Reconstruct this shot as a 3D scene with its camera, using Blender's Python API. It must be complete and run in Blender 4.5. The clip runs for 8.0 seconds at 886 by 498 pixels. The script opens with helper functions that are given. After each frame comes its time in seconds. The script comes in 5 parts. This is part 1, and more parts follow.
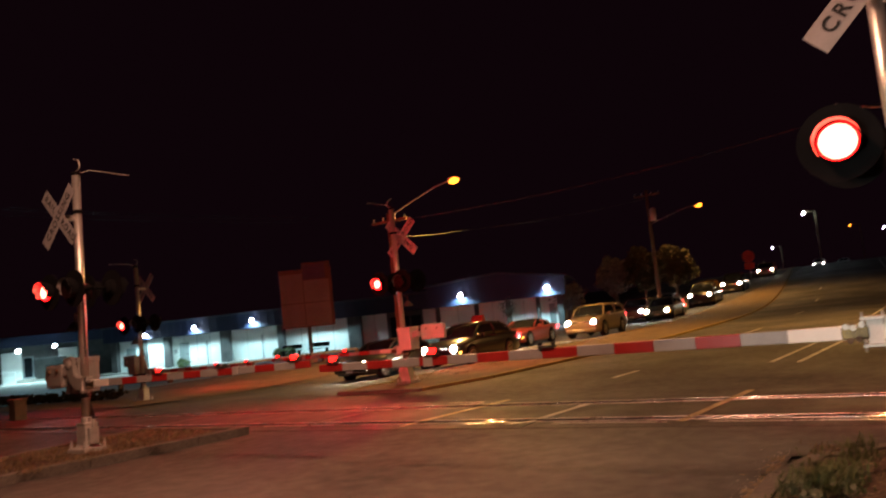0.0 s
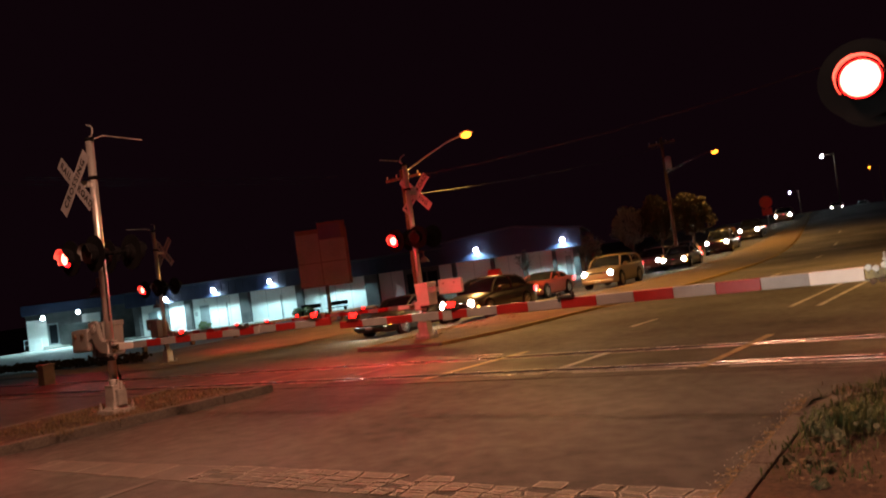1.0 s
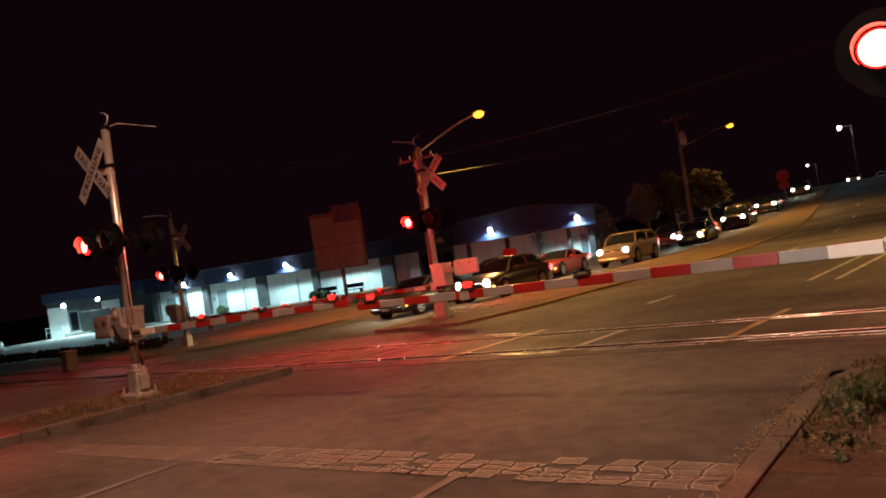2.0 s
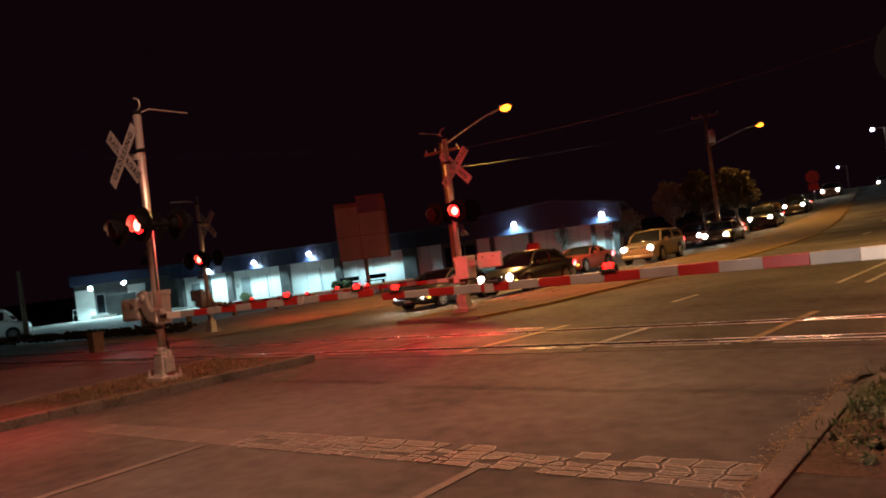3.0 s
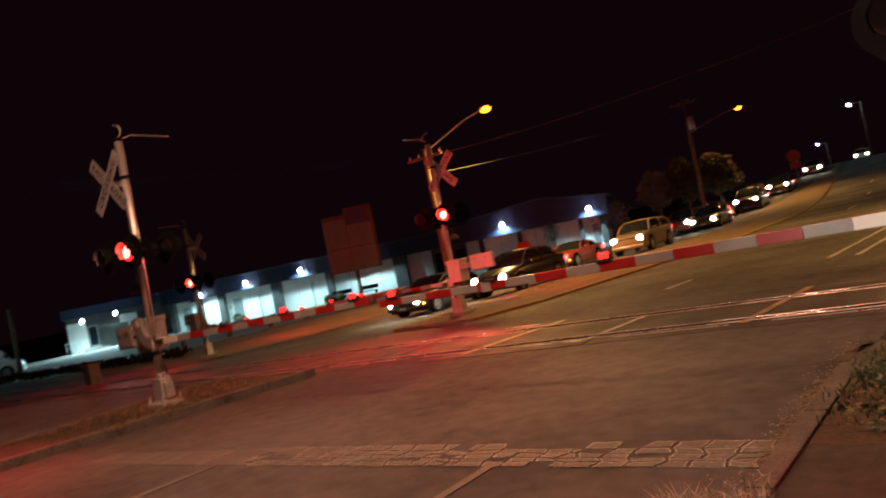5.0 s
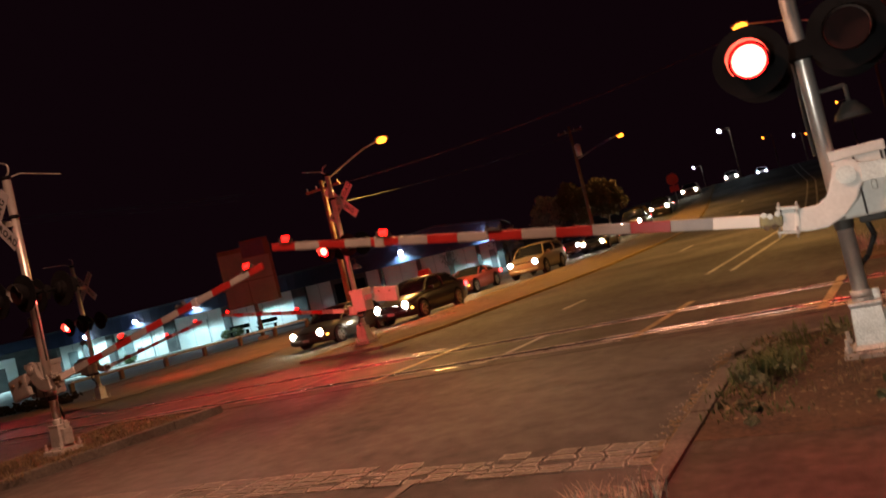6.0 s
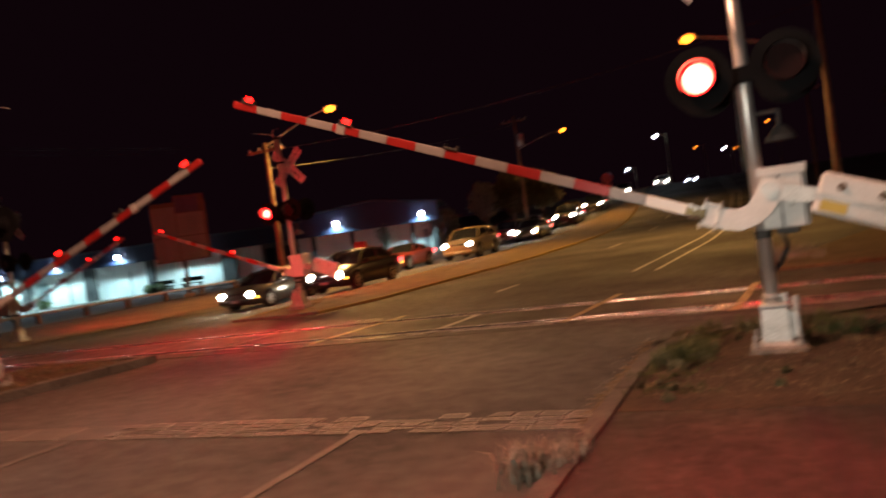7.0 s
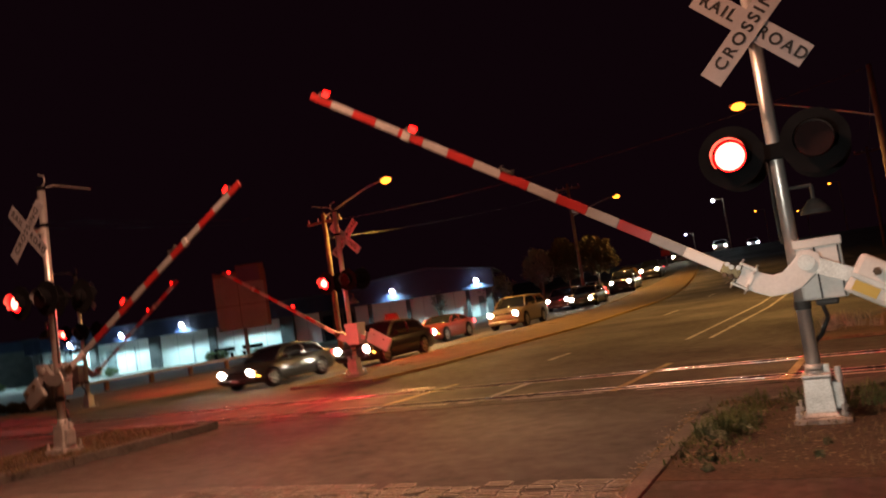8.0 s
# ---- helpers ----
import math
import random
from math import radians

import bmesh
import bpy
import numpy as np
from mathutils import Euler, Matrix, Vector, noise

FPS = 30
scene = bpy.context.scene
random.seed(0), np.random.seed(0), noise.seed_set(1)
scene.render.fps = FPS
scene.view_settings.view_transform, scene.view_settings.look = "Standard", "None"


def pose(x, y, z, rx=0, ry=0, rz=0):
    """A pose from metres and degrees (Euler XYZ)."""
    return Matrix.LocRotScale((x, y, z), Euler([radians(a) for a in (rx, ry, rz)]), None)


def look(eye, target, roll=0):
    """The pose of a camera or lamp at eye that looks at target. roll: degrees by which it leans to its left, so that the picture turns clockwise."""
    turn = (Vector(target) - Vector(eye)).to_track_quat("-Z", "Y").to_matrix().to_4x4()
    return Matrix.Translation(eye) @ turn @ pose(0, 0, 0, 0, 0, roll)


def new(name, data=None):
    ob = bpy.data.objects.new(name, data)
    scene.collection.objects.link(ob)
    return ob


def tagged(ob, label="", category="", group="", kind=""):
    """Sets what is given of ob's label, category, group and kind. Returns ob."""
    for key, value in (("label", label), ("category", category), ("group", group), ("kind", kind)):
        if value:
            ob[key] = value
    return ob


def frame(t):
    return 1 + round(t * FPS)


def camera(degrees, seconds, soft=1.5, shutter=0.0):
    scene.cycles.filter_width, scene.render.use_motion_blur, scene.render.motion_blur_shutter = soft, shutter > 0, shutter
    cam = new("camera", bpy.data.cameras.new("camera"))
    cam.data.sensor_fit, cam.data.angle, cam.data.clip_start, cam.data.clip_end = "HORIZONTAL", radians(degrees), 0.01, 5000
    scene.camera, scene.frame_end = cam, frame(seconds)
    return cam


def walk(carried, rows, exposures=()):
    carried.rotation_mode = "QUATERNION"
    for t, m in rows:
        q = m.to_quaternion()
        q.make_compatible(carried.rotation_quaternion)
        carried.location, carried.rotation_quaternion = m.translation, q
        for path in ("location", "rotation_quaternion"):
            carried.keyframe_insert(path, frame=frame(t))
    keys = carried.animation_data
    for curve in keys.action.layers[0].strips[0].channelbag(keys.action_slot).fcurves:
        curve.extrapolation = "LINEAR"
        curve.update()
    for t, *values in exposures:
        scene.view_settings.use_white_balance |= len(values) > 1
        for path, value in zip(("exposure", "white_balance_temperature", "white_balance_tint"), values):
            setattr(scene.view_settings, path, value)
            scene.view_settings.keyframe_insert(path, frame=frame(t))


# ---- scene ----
cam = camera(60.6, 8.0, soft=1.8, shutter=0.9)

# x across the road to the right, y along the road, camera near the origin
PATH = [
    (0.0, pose(0.064, 0.077, 1.680, 95.09, 6.07, 34.41)),
    (0.5, pose(0.030, 0.080, 1.680, 93.47, 6.67, 35.71)),
    (1.0, pose(0.038, 0.075, 1.660, 91.91, 7.79, 35.64)),
    (1.5, pose(0.044, 0.063, 1.660, 90.77, 8.91, 36.35)),
    (3.0, pose(0.013, 0.011, 1.650, 90.33, 7.37, 38.46)),
    (3.5, pose(-0.000, 0.000, 1.644, 90.05, 6.77, 39.46)),
    (4.0, pose(0.013, -0.046, 1.653, 89.49, 7.76, 39.59)),
    (4.2, pose(0.023, -0.060, 1.649, 89.41, 8.51, 39.54)),
    (5.3, pose(-0.050, 0.002, 1.617, 91.46, 13.24, 36.07)),
    (5.5, pose(-0.033, -0.107, 1.637, 91.45, 12.74, 32.85)),
    (5.7, pose(0.016, -0.258, 1.656, 91.60, 12.55, 30.60)),
    (6.0, pose(0.072, -0.371, 1.651, 91.05, 13.75, 29.82)),
    (6.5, pose(0.087, -0.602, 1.661, 90.13, 14.55, 29.51)),
    (6.7, pose(0.054, -0.698, 1.664, 89.92, 13.05, 28.91)),
    (7.0, pose(0.068, -0.936, 1.654, 88.41, 8.19, 24.52)),
    (7.3, pose(0.137, -1.070, 1.681, 92.10, 6.63, 23.40)),
    (7.5, pose(0.244, -1.064, 1.698, 94.63, 8.54, 27.07)),
    (7.7, pose(0.314, -1.100, 1.664, 94.90, 10.25, 29.27)),
    (8.0, pose(0.347, -1.235, 1.698, 94.05, 8.46, 28.83)),
]

walk(cam, PATH)

# ---- world and light ----
world = bpy.data.worlds.new("night_sky")
scene.world = world
world.use_nodes = True
sky_tree = world.node_tree
sky_tree.nodes["Background"].inputs[0].default_value = (0.55, 0.17, 0.33, 1)
sky_tree.nodes["Background"].inputs[1].default_value = 0.0022
scene.view_settings.exposure = 1.7

SODIUM = (1.0, 0.50, 0.13)
COOL = (0.52, 0.93, 1.0)
HEAD = (1.0, 0.93, 0.80)


def lamp_light(name, kind, at, power, color, radius=0.1, target=None, angle=120, blend=0.6):
    data = bpy.data.lights.new(name, kind)
    data.energy, data.color = power, color
    data.shadow_soft_size = radius
    if kind == "SPOT":
        data.spot_size, data.spot_blend = radians(angle), blend
    ob = new(name, data)
    ob.matrix_world = look(at, target) if target else pose(*at)
    return ob


# sodium street lamps along the road; the near one is assumed, unseen overhead
lamp_light("street_light_far_bulb", "SPOT", (-19.2, 30.3, 7.8), 2600, SODIUM, 0.12, (-17.4, 29.3, 0), 160)
lamp_light("street_light_hill_bulb", "SPOT", (-16.45, 62.0, 8.1), 1700, SODIUM, 0.12, (-16.0, 61.5, 0), 150)
lamp_light("street_light_right_bulb", "SPOT", (-2.9, 32.0, 7.6), 1000, SODIUM, 0.12, (-3.9, 31.0, 0), 160)
lamp_light("street_light_assumed_bulb", "SPOT", (-4.75, 3.6, 9.0), 1250, (1.0, 0.46, 0.28), 0.8, (-5.6, 2.6, 0), 168)
# cool fill lamp added out of view to brighten the lot and van
lamp_light("lot_fill_bulb", "SPOT", (-49.0, 9.0, 6.8), 350, COOL, 0.15, (-48.0, 16.0, 0), 150)
# headlights of a car that waits behind the camera
lamp_light("waiting_car_headlight", "SPOT", (-3.2, -10.0, 0.75), 1050, HEAD, 0.08, (0.5, 7.0, 1.2), 21, 0.9)
# wall lamps of the low building
FX, FY = Vector((0.92884, 0.37048, 0)), Vector((0.37048, -0.92884, 0))
F0 = Vector((-60.1, 42.7, -0.3))


def face(u, out, z):
    """A place on the low building's front: along it, out from it, up."""
    return F0 + FX * u + FY * out + Vector((0, 0, z))


WALL_LAMPS = [(3.95, 3.2), (9.5, 3.3), (15.6, 3.25), (28.05, 3.45), (35.1, 3.3), (-0.9, 3.0)]
for u, z in WALL_LAMPS:
    lamp_light("wall_lamp_bulb", "SPOT", face(u, 1.36, z - 0.02), 330, COOL, 0.10, face(u, 0.9, 0), 150, 0.5)
for x, y, z in ((-74.9, 38.0, 2.6), (-73.6, 39.7, 2.75)):
    lamp_light("wall_lamp_bulb", "SPOT", (x, y, z), 650, COOL, 0.10, (x + 3.0, y - 1.6, -0.4), 172, 0.4)


# ---- materials ----
def mat(name, color, rough=0.6, metal=0.0, color2=None, scale=6.0, bump=0.0, bump_scale=60.0, fine=0.25, coat=0.0, rough2=None, spread=(0.35, 0.65), spec=0.5):
    m = bpy.data.materials.new(name)
    m.use_nodes = True
    t = m.node_tree
    b = t.nodes["Principled BSDF"]
    b.inputs["Base Color"].default_value = (*color, 1)
    b.inputs["Roughness"].default_value = rough
    b.inputs["Metallic"].default_value = metal
    b.inputs["Coat Weight"].default_value = coat
    b.inputs["Specular IOR Level"].default_value = spec
    co = t.nodes.new("ShaderNodeTexCoord")
    if color2:
        n1 = t.nodes.new("ShaderNodeTexNoise")
        n1.inputs["Scale"].default_value, n1.inputs["Detail"].default_value = scale, 6
        n2 = t.nodes.new("ShaderNodeTexNoise")
        n2.inputs["Scale"].default_value, n2.inputs["Detail"].default_value = scale * 14, 3
        mixn = t.nodes.new("ShaderNodeMix")
        mixn.inputs["Factor"].default_value = fine
        t.links.new(co.outputs["Object"], n1.inputs["Vector"])
        t.links.new(co.outputs["Object"], n2.inputs["Vector"])
        t.links.new(n1.outputs["Fac"], mixn.inputs[2])
        t.links.new(n2.outputs["Fac"], mixn.inputs[3])
        ramp = t.nodes.new("ShaderNodeValToRGB")
        ramp.color_ramp.elements[0].position, ramp.color_ramp.elements[1].position = spread
        ramp.color_ramp.elements[0].color, ramp.color_ramp.elements[1].color = (*color, 1), (*color2, 1)
        t.links.new(mixn.outputs[0], ramp.inputs[0])
        t.links.new(ramp.outputs[0], b.inputs["Base Color"])
        if rough2 is not None:
            r = t.nodes.new("ShaderNodeMapRange")
            r.inputs["From Min"].default_value, r.inputs["From Max"].default_value = spread
            r.inputs["To Min"].default_value, r.inputs["To Max"].default_value = rough, rough2
            t.links.new(mixn.outputs[0], r.inputs["Value"])
            t.links.new(r.outputs[0], b.inputs["Roughness"])
    if bump:
        nb = t.nodes.new("ShaderNodeTexNoise")
        nb.inputs["Scale"].default_value, nb.inputs["Detail"].default_value = bump_scale, 4
        t.links.new(co.outputs["Object"], nb.inputs["Vector"])
        bp = t.nodes.new("ShaderNodeBump")
        bp.inputs["Strength"].default_value, bp.inputs["Distance"].default_value = bump, 0.02
        t.links.new(nb.outputs["Fac"], bp.inputs["Height"])
        t.links.new(bp.outputs[0], b.inputs["Normal"])
    return m


def glow(name, color, strength):
    m = bpy.data.materials.new(name)
    m.use_nodes = True
    b = m.node_tree.nodes["Principled BSDF"]
    b.inputs["Base Color"].default_value = (*color, 1)
    b.inputs["Emission Color"].default_value = (*color, 1)
    b.inputs["Emission Strength"].default_value = strength
    return m


ASPHALT = mat("asphalt", (0.055, 0.052, 0.049), 0.92, 0, (0.125, 0.115, 0.105), 0.32, 0.6, 90, 0.30, rough2=0.66, spread=(0.37, 0.63), spec=0.35)
ASPHALT_OLD = mat("old_asphalt", (0.014, 0.013, 0.012), 0.85, 0, (0.032, 0.029, 0.026), 0.8, 0.5, 80, 0.35, rough2=0.5)
CONCRETE = mat("concrete", (0.26, 0.25, 0.23), 0.8, 0, (0.40, 0.38, 0.35), 0.5, 0.4, 50, 0.4)
KERB = mat("kerb_concrete", (0.055, 0.047, 0.040), 0.9, 0, (0.15, 0.13, 0.11), 2.5, 0.7, 40, 0.5)
# yellow-brown: sodium light along the median's edge, put into the kerb's colour
LAMPLIT_KERB = mat("lamplit_yellow_kerb", (0.15, 0.095, 0.03), 0.85, 0, (0.27, 0.18, 0.05), 1.5, 0.3, 40, 0.4)
PANEL = mat("crossing_panel", (0.04, 0.038, 0.036), 0.85, 0, (0.08, 0.075, 0.07), 1.2, 0.25, 40, 0.3, rough2=0.62, spec=0.35)
STEEL = mat("polished_rail_steel", (0.72, 0.70, 0.66), 0.14, 0.6, (0.56, 0.53, 0.49), 1.4, 0.02, 4, 0.3, rough2=0.5)
RAIL_STEEL = mat("worn_rail_steel", (0.50, 0.48, 0.46), 0.03, 1.0, (0.62, 0.60, 0.58), 2.0, 0.012, 3.0, 0.3, rough2=0.10)
# pale metal for the discs that stand for glints along the rails
GLINT_STEEL = mat("pale_glint_steel", (0.80, 0.79, 0.77), 0.08, 0.5, (0.6, 0.6, 0.58), 9)
FLANGE = mat("flangeway_rubber", (0.025, 0.024, 0.023), 0.7, 0, (0.05, 0.047, 0.043), 5)
PAINT_WHITE = mat("worn_white_paint", (0.16, 0.15, 0.14), 0.6, 0, (0.58, 0.56, 0.52), 2.2, 0.3, 60, 0.45, spread=(0.38, 0.6))
PAINT_BAR = mat("worn_stop_bar", (0.085, 0.078, 0.07), 0.7, 0, (0.17, 0.155, 0.135), 2.2, 0.4, 40, 0.45, spread=(0.3, 0.65))
# light caught by the edges of the stop bar's flakes, as a pale colour
EDGE_HIGHLIGHT = mat("bar_edge_highlight", (0.22, 0.20, 0.17), 0.6, 0, (0.44, 0.41, 0.36), 3.0, 0.3, 60, 0.5, spread=(0.4, 0.6))
PAINT_YELLOW = mat("worn_yellow_paint", (0.12, 0.095, 0.05), 0.6, 0, (0.46, 0.38, 0.20), 2.2, 0.3, 60, 0.45, spread=(0.32, 0.58))
DIRT = mat("dirt_and_leaves", (0.035, 0.022, 0.015), 0.95, 0, (0.11, 0.07, 0.042), 1.8, 0.9, 30, 0.5)
BERM = mat("bare_brown_earth", (0.085, 0.055, 0.035), 0.95, 0, (0.20, 0.13, 0.085), 0.9, 0.9, 25, 0.5)
GRASSY = mat("dry_grass_ground", (0.085, 0.055, 0.026), 0.95, 0, (0.20, 0.135, 0.06), 1.1, 0.9, 25, 0.5)
FARGROUND = mat("far_ground", (0.03, 0.03, 0.02), 0.95, 0, (0.07, 0.06, 0.035), 0.3, 0.5, 5, 0.4)
ALU = mat("brushed_aluminium_mast", (0.72, 0.71, 0.69), 0.30, 0.72, (0.62, 0.61, 0.59), 3, 0.02, 30, 0.4, rough2=0.42)
GALV = mat("grey_white_casting", (0.36, 0.35, 0.33), 0.46, 0.4, (0.66, 0.65, 0.62), 5, 0.15, 30, 0.5)
# darker copy of the enamel, for masts that no headlight reaches
SHADED_ENAMEL = mat("shaded_grey_enamel", (0.20, 0.19, 0.18), 0.5, 0.1, (0.32, 0.31, 0.29), 2.5, 0.06, 20, 0.4)
ENAMEL = mat("white_enamelled_steel", (0.66, 0.65, 0.62), 0.42, 0.0, (0.82, 0.81, 0.78), 2.5, 0.04, 20, 0.35)
RUST = mat("rusty_bolts", (0.10, 0.07, 0.05), 0.7, 0.5, (0.25, 0.18, 0.12), 20)
BLACK = mat("matt_black_paint", (0.005, 0.005, 0.006), 0.9, 0, (0.010, 0.010, 0.011), 4, spec=0.08)
# lighter than the black hood, so its inside shows the red glow strongly
HOOD_LINING = mat("grey_hood_lining", (0.18, 0.18, 0.18), 0.45, 0.1, (0.26, 0.26, 0.26), 9)
CABLE = mat("black_cable", (0.015, 0.015, 0.015), 0.5, 0, (0.03, 0.03, 0.03), 8)
WIRE = mat("weathered_cable", (0.04, 0.04, 0.04), 0.6, 0.0, (0.06, 0.055, 0.05), 2)
ARM_WHITE = mat("white_reflective_sheet", (0.27, 0.27, 0.265), 0.42, 0, (0.36, 0.36, 0.35), 4, 0.08, 60, 0.3)
ARM_BARE = mat("bare_white_arm", (0.78, 0.77, 0.72), 0.38, 0, (0.86, 0.85, 0.80), 4, 0.05, 60, 0.3)
ARM_RED = mat("red_reflective_sheet", (0.30, 0.016, 0.015), 0.4, 0, (0.40, 0.025, 0.022), 4, 0.08, 60, 0.3)
SIGN_WHITE = mat("weathered_sign_sheet", (0.34, 0.34, 0.36), 0.5, 0, (0.43, 0.43, 0.45), 5, 0.05, 60, 0.3)
SIGN_INK = mat("black_sign_letters", (0.012, 0.012, 0.012), 0.5)
BRASS = mat("brass_clamp", (0.22, 0.16, 0.07), 0.45, 0.7, (0.09, 0.065, 0.04), 14)
LABEL_YELLOW = mat("yellow_label", (0.65, 0.48, 0.08), 0.5)
LENS_CORE = glow("red_signal_lens", (1.0, 0.075, 0.045), 11)
LENS_SIDE = glow("red_signal_lens_outer", (1.0, 0.002, 0.003), 8)
LENS_RIM = glow("red_signal_lens_rim", (1.0, 0.004, 0.004), 5)
ARM_LENS = glow("red_arm_lamp_lens", (1.0, 0.004, 0.003), 5)
LENS_OFF = mat("unlit_red_lens", (0.012, 0.003, 0.003), 0.7, 0, (0.020, 0.004, 0.004), 12, spec=0.15)
SODIUM_GLOW = glow("sodium_lamp_glow", (1.0, 0.24, 0.015), 2.4)
COOL_GLOW = glow("cool_lamp_glow", (0.78, 0.94, 1.0), 90)
HEAD_GLOW = glow("headlight_glow", (1.0, 0.90, 0.68), 40)
HEAD_BLUE = glow("cool_headlight_glow", (0.75, 0.88, 1.0), 30)
AMBER_GLOW = glow("amber_marker_glow", (1.0, 0.45, 0.05), 3)
TAIL_GLOW = glow("red_tail_glow", (1.0, 0.03, 0.03), 6)
WALL = mat("white_painted_block_wall", (0.62, 0.64, 0.63), 0.85, 0, (0.76, 0.77, 0.76), 0.7, 0.2, 12, 0.3)
WALL_DARK = mat("dark_pier", (0.05, 0.05, 0.055), 0.8, 0, (0.09, 0.085, 0.085), 1.5, 0.2, 14)
FASCIA = mat("blue_metal_fascia", (0.006, 0.011, 0.038), 0.6, 0.0, (0.010, 0.018, 0.058), 0.7, 0.1, 8)
ROOF = mat("dark_roof", (0.03, 0.032, 0.05), 0.7, 0.1, (0.05, 0.052, 0.075), 0.7)
GLASS_DARK = mat("dark_glazing", (0.012, 0.014, 0.018), 0.08, 0.0, None)
DOOR = mat("grey_steel_door", (0.16, 0.18, 0.19), 0.5, 0.1, (0.22, 0.24, 0.25), 1.5)
BOARD = mat("faded_billboard_panel", (0.12, 0.15, 0.17), 0.8, 0, (0.17, 0.21, 0.24), 0.8, 0.1, 6, 0.3)
BOARD_BACK = mat("dark_billboard_frame", (0.05, 0.04, 0.035), 0.7, 0, (0.09, 0.07, 0.06), 2)
BOARD_BLUE = mat("blue_billboard_panel", (0.03, 0.03, 0.09), 0.6, 0, (0.05, 0.05, 0.13), 1)
WOOD = mat("weathered_pole_wood", (0.10, 0.065, 0.04), 0.85, 0, (0.20, 0.135, 0.085), 3, 0.5, 18, 0.4)
BARK = mat("bark", (0.06, 0.045, 0.03), 0.9, 0, (0.13, 0.10, 0.07), 5, 0.6, 20)
LEAF = mat("olive_foliage", (0.030, 0.026, 0.011), 0.85, 0, (0.065, 0.050, 0.020), 1.2, spec=0.2)
LEAF_GREY = mat("grey_twigs", (0.08, 0.07, 0.055), 0.8, 0, (0.16, 0.14, 0.11), 1.2)
WEED = mat("grey_green_weed", (0.05, 0.06, 0.026), 0.6, 0, (0.14, 0.15, 0.08), 8)
GRASS = mat("green_weed", (0.045, 0.065, 0.02), 0.65, 0, (0.12, 0.15, 0.05), 6)
PALE_STRAW = mat("pale_straw", (0.22, 0.19, 0.14), 0.75, 0, (0.48, 0.43, 0.34), 6)
STRAW = mat("dry_straw_grass", (0.11, 0.08, 0.04), 0.8, 0, (0.24, 0.18, 0.10), 6)
TYRE = mat("tyre_rubber", (0.012, 0.012, 0.012), 0.75, 0, (0.025, 0.025, 0.025), 12)
RIM = mat("alloy_rim", (0.55, 0.55, 0.55), 0.28, 0.9, (0.42, 0.42, 0.42), 8)
CHROME = mat("chrome_trim", (0.7, 0.7, 0.7), 0.15, 1.0, (0.6, 0.6, 0.6), 8)
TRANSF = mat("grey_transformer_paint", (0.45, 0.45, 0.44), 0.5, 0.2, (0.55, 0.55, 0.54), 4)
SIGN_BACK = mat("orange_red_sign_face", (0.80, 0.20, 0.14), 0.5, 0, (0.88, 0.26, 0.18), 3)
BIN_BLUE = mat("blue_plastic_bin", (0.02, 0.06, 0.45), 0.45, 0, (0.03, 0.08, 0.55), 3)


def paint(name, color, rough=0.3, metal=0.3):
    c2 = tuple(min(1, c * 1.12 + 0.004) for c in color)
    return mat(name, color, rough, metal, c2, 1.6, 0.03, 30, 0.3, coat=0.6)


CAR_DARK = paint("dark_green_grey_car_paint", (0.035, 0.04, 0.036))
CAR_BLACK = paint("black_car_paint", (0.016, 0.016, 0.018))
CAR_RED = paint("red_car_paint", (0.26, 0.05, 0.045))
CAR_TAN = paint("tan_gold_car_paint", (0.24, 0.19, 0.13))
CAR_SILVER = paint("silver_car_paint", (0.45, 0.44, 0.43))
CAR_MAROON = paint("dark_maroon_car_paint", (0.10, 0.03, 0.03))
CAR_YELLOW = paint("yellow_car_paint", (0.65, 0.38, 0.04))
CAR_WHITE = paint("white_van_paint", (0.70, 0.71, 0.70), 0.4, 0.0)


# ---- mesh helpers ----
def finish(name, bm, material, parent=None, label="", smooth=False):
    me = bpy.data.meshes.new(name)
    bm.normal_update()
    if smooth:
        for f in bm.faces:
            f.smooth = True
    bm.to_mesh(me)
    bm.free()
    me.materials.append(material)
    ob = new(name, me)
    if parent:
        ob.parent = parent
    if label:
        ob["label"] = label
    return ob


def part(name, bm, material, parent, label="", smooth=False):
    return finish(name, bm, material, parent, label, smooth)


def box(bm, x0, x1, y0, y1, z0, z1, bevel=0.0, turn=None):
    r = bmesh.ops.create_cube(bm, size=1)
    m = Matrix.Translation(((x0 + x1) / 2, (y0 + y1) / 2, (z0 + z1) / 2)) @ Matrix.Diagonal((x1 - x0, y1 - y0, z1 - z0, 1))
    if turn:
        m = turn @ m
    bmesh.ops.transform(bm, matrix=m, verts=r["verts"])
    if bevel:
        edges = list({e for v in r["verts"] for e in v.link_edges})
        bmesh.ops.bevel(bm, geom=edges, offset=bevel, segments=2, affect="EDGES", profile=0.6)
    return bm


def cyl(bm, a, b, r0, r1=None, seg=20, caps=True):
    a, b = Vector(a), Vector(b)
    r1 = r0 if r1 is None else r1
    q = (b - a).to_track_quat("Z", "Y").to_matrix().to_4x4()
    m = Matrix.Translation((a + b) / 2) @ q
    bmesh.ops.create_cone(bm, cap_ends=caps, segments=seg, radius1=r0, radius2=r1, depth=(b - a).length, matrix=m)
    return bm


def tube(bm, pts, r, seg=8):
    for a, b in zip(pts[:-1], pts[1:]):
        cyl(bm, a, b, r, r, seg)
    return bm


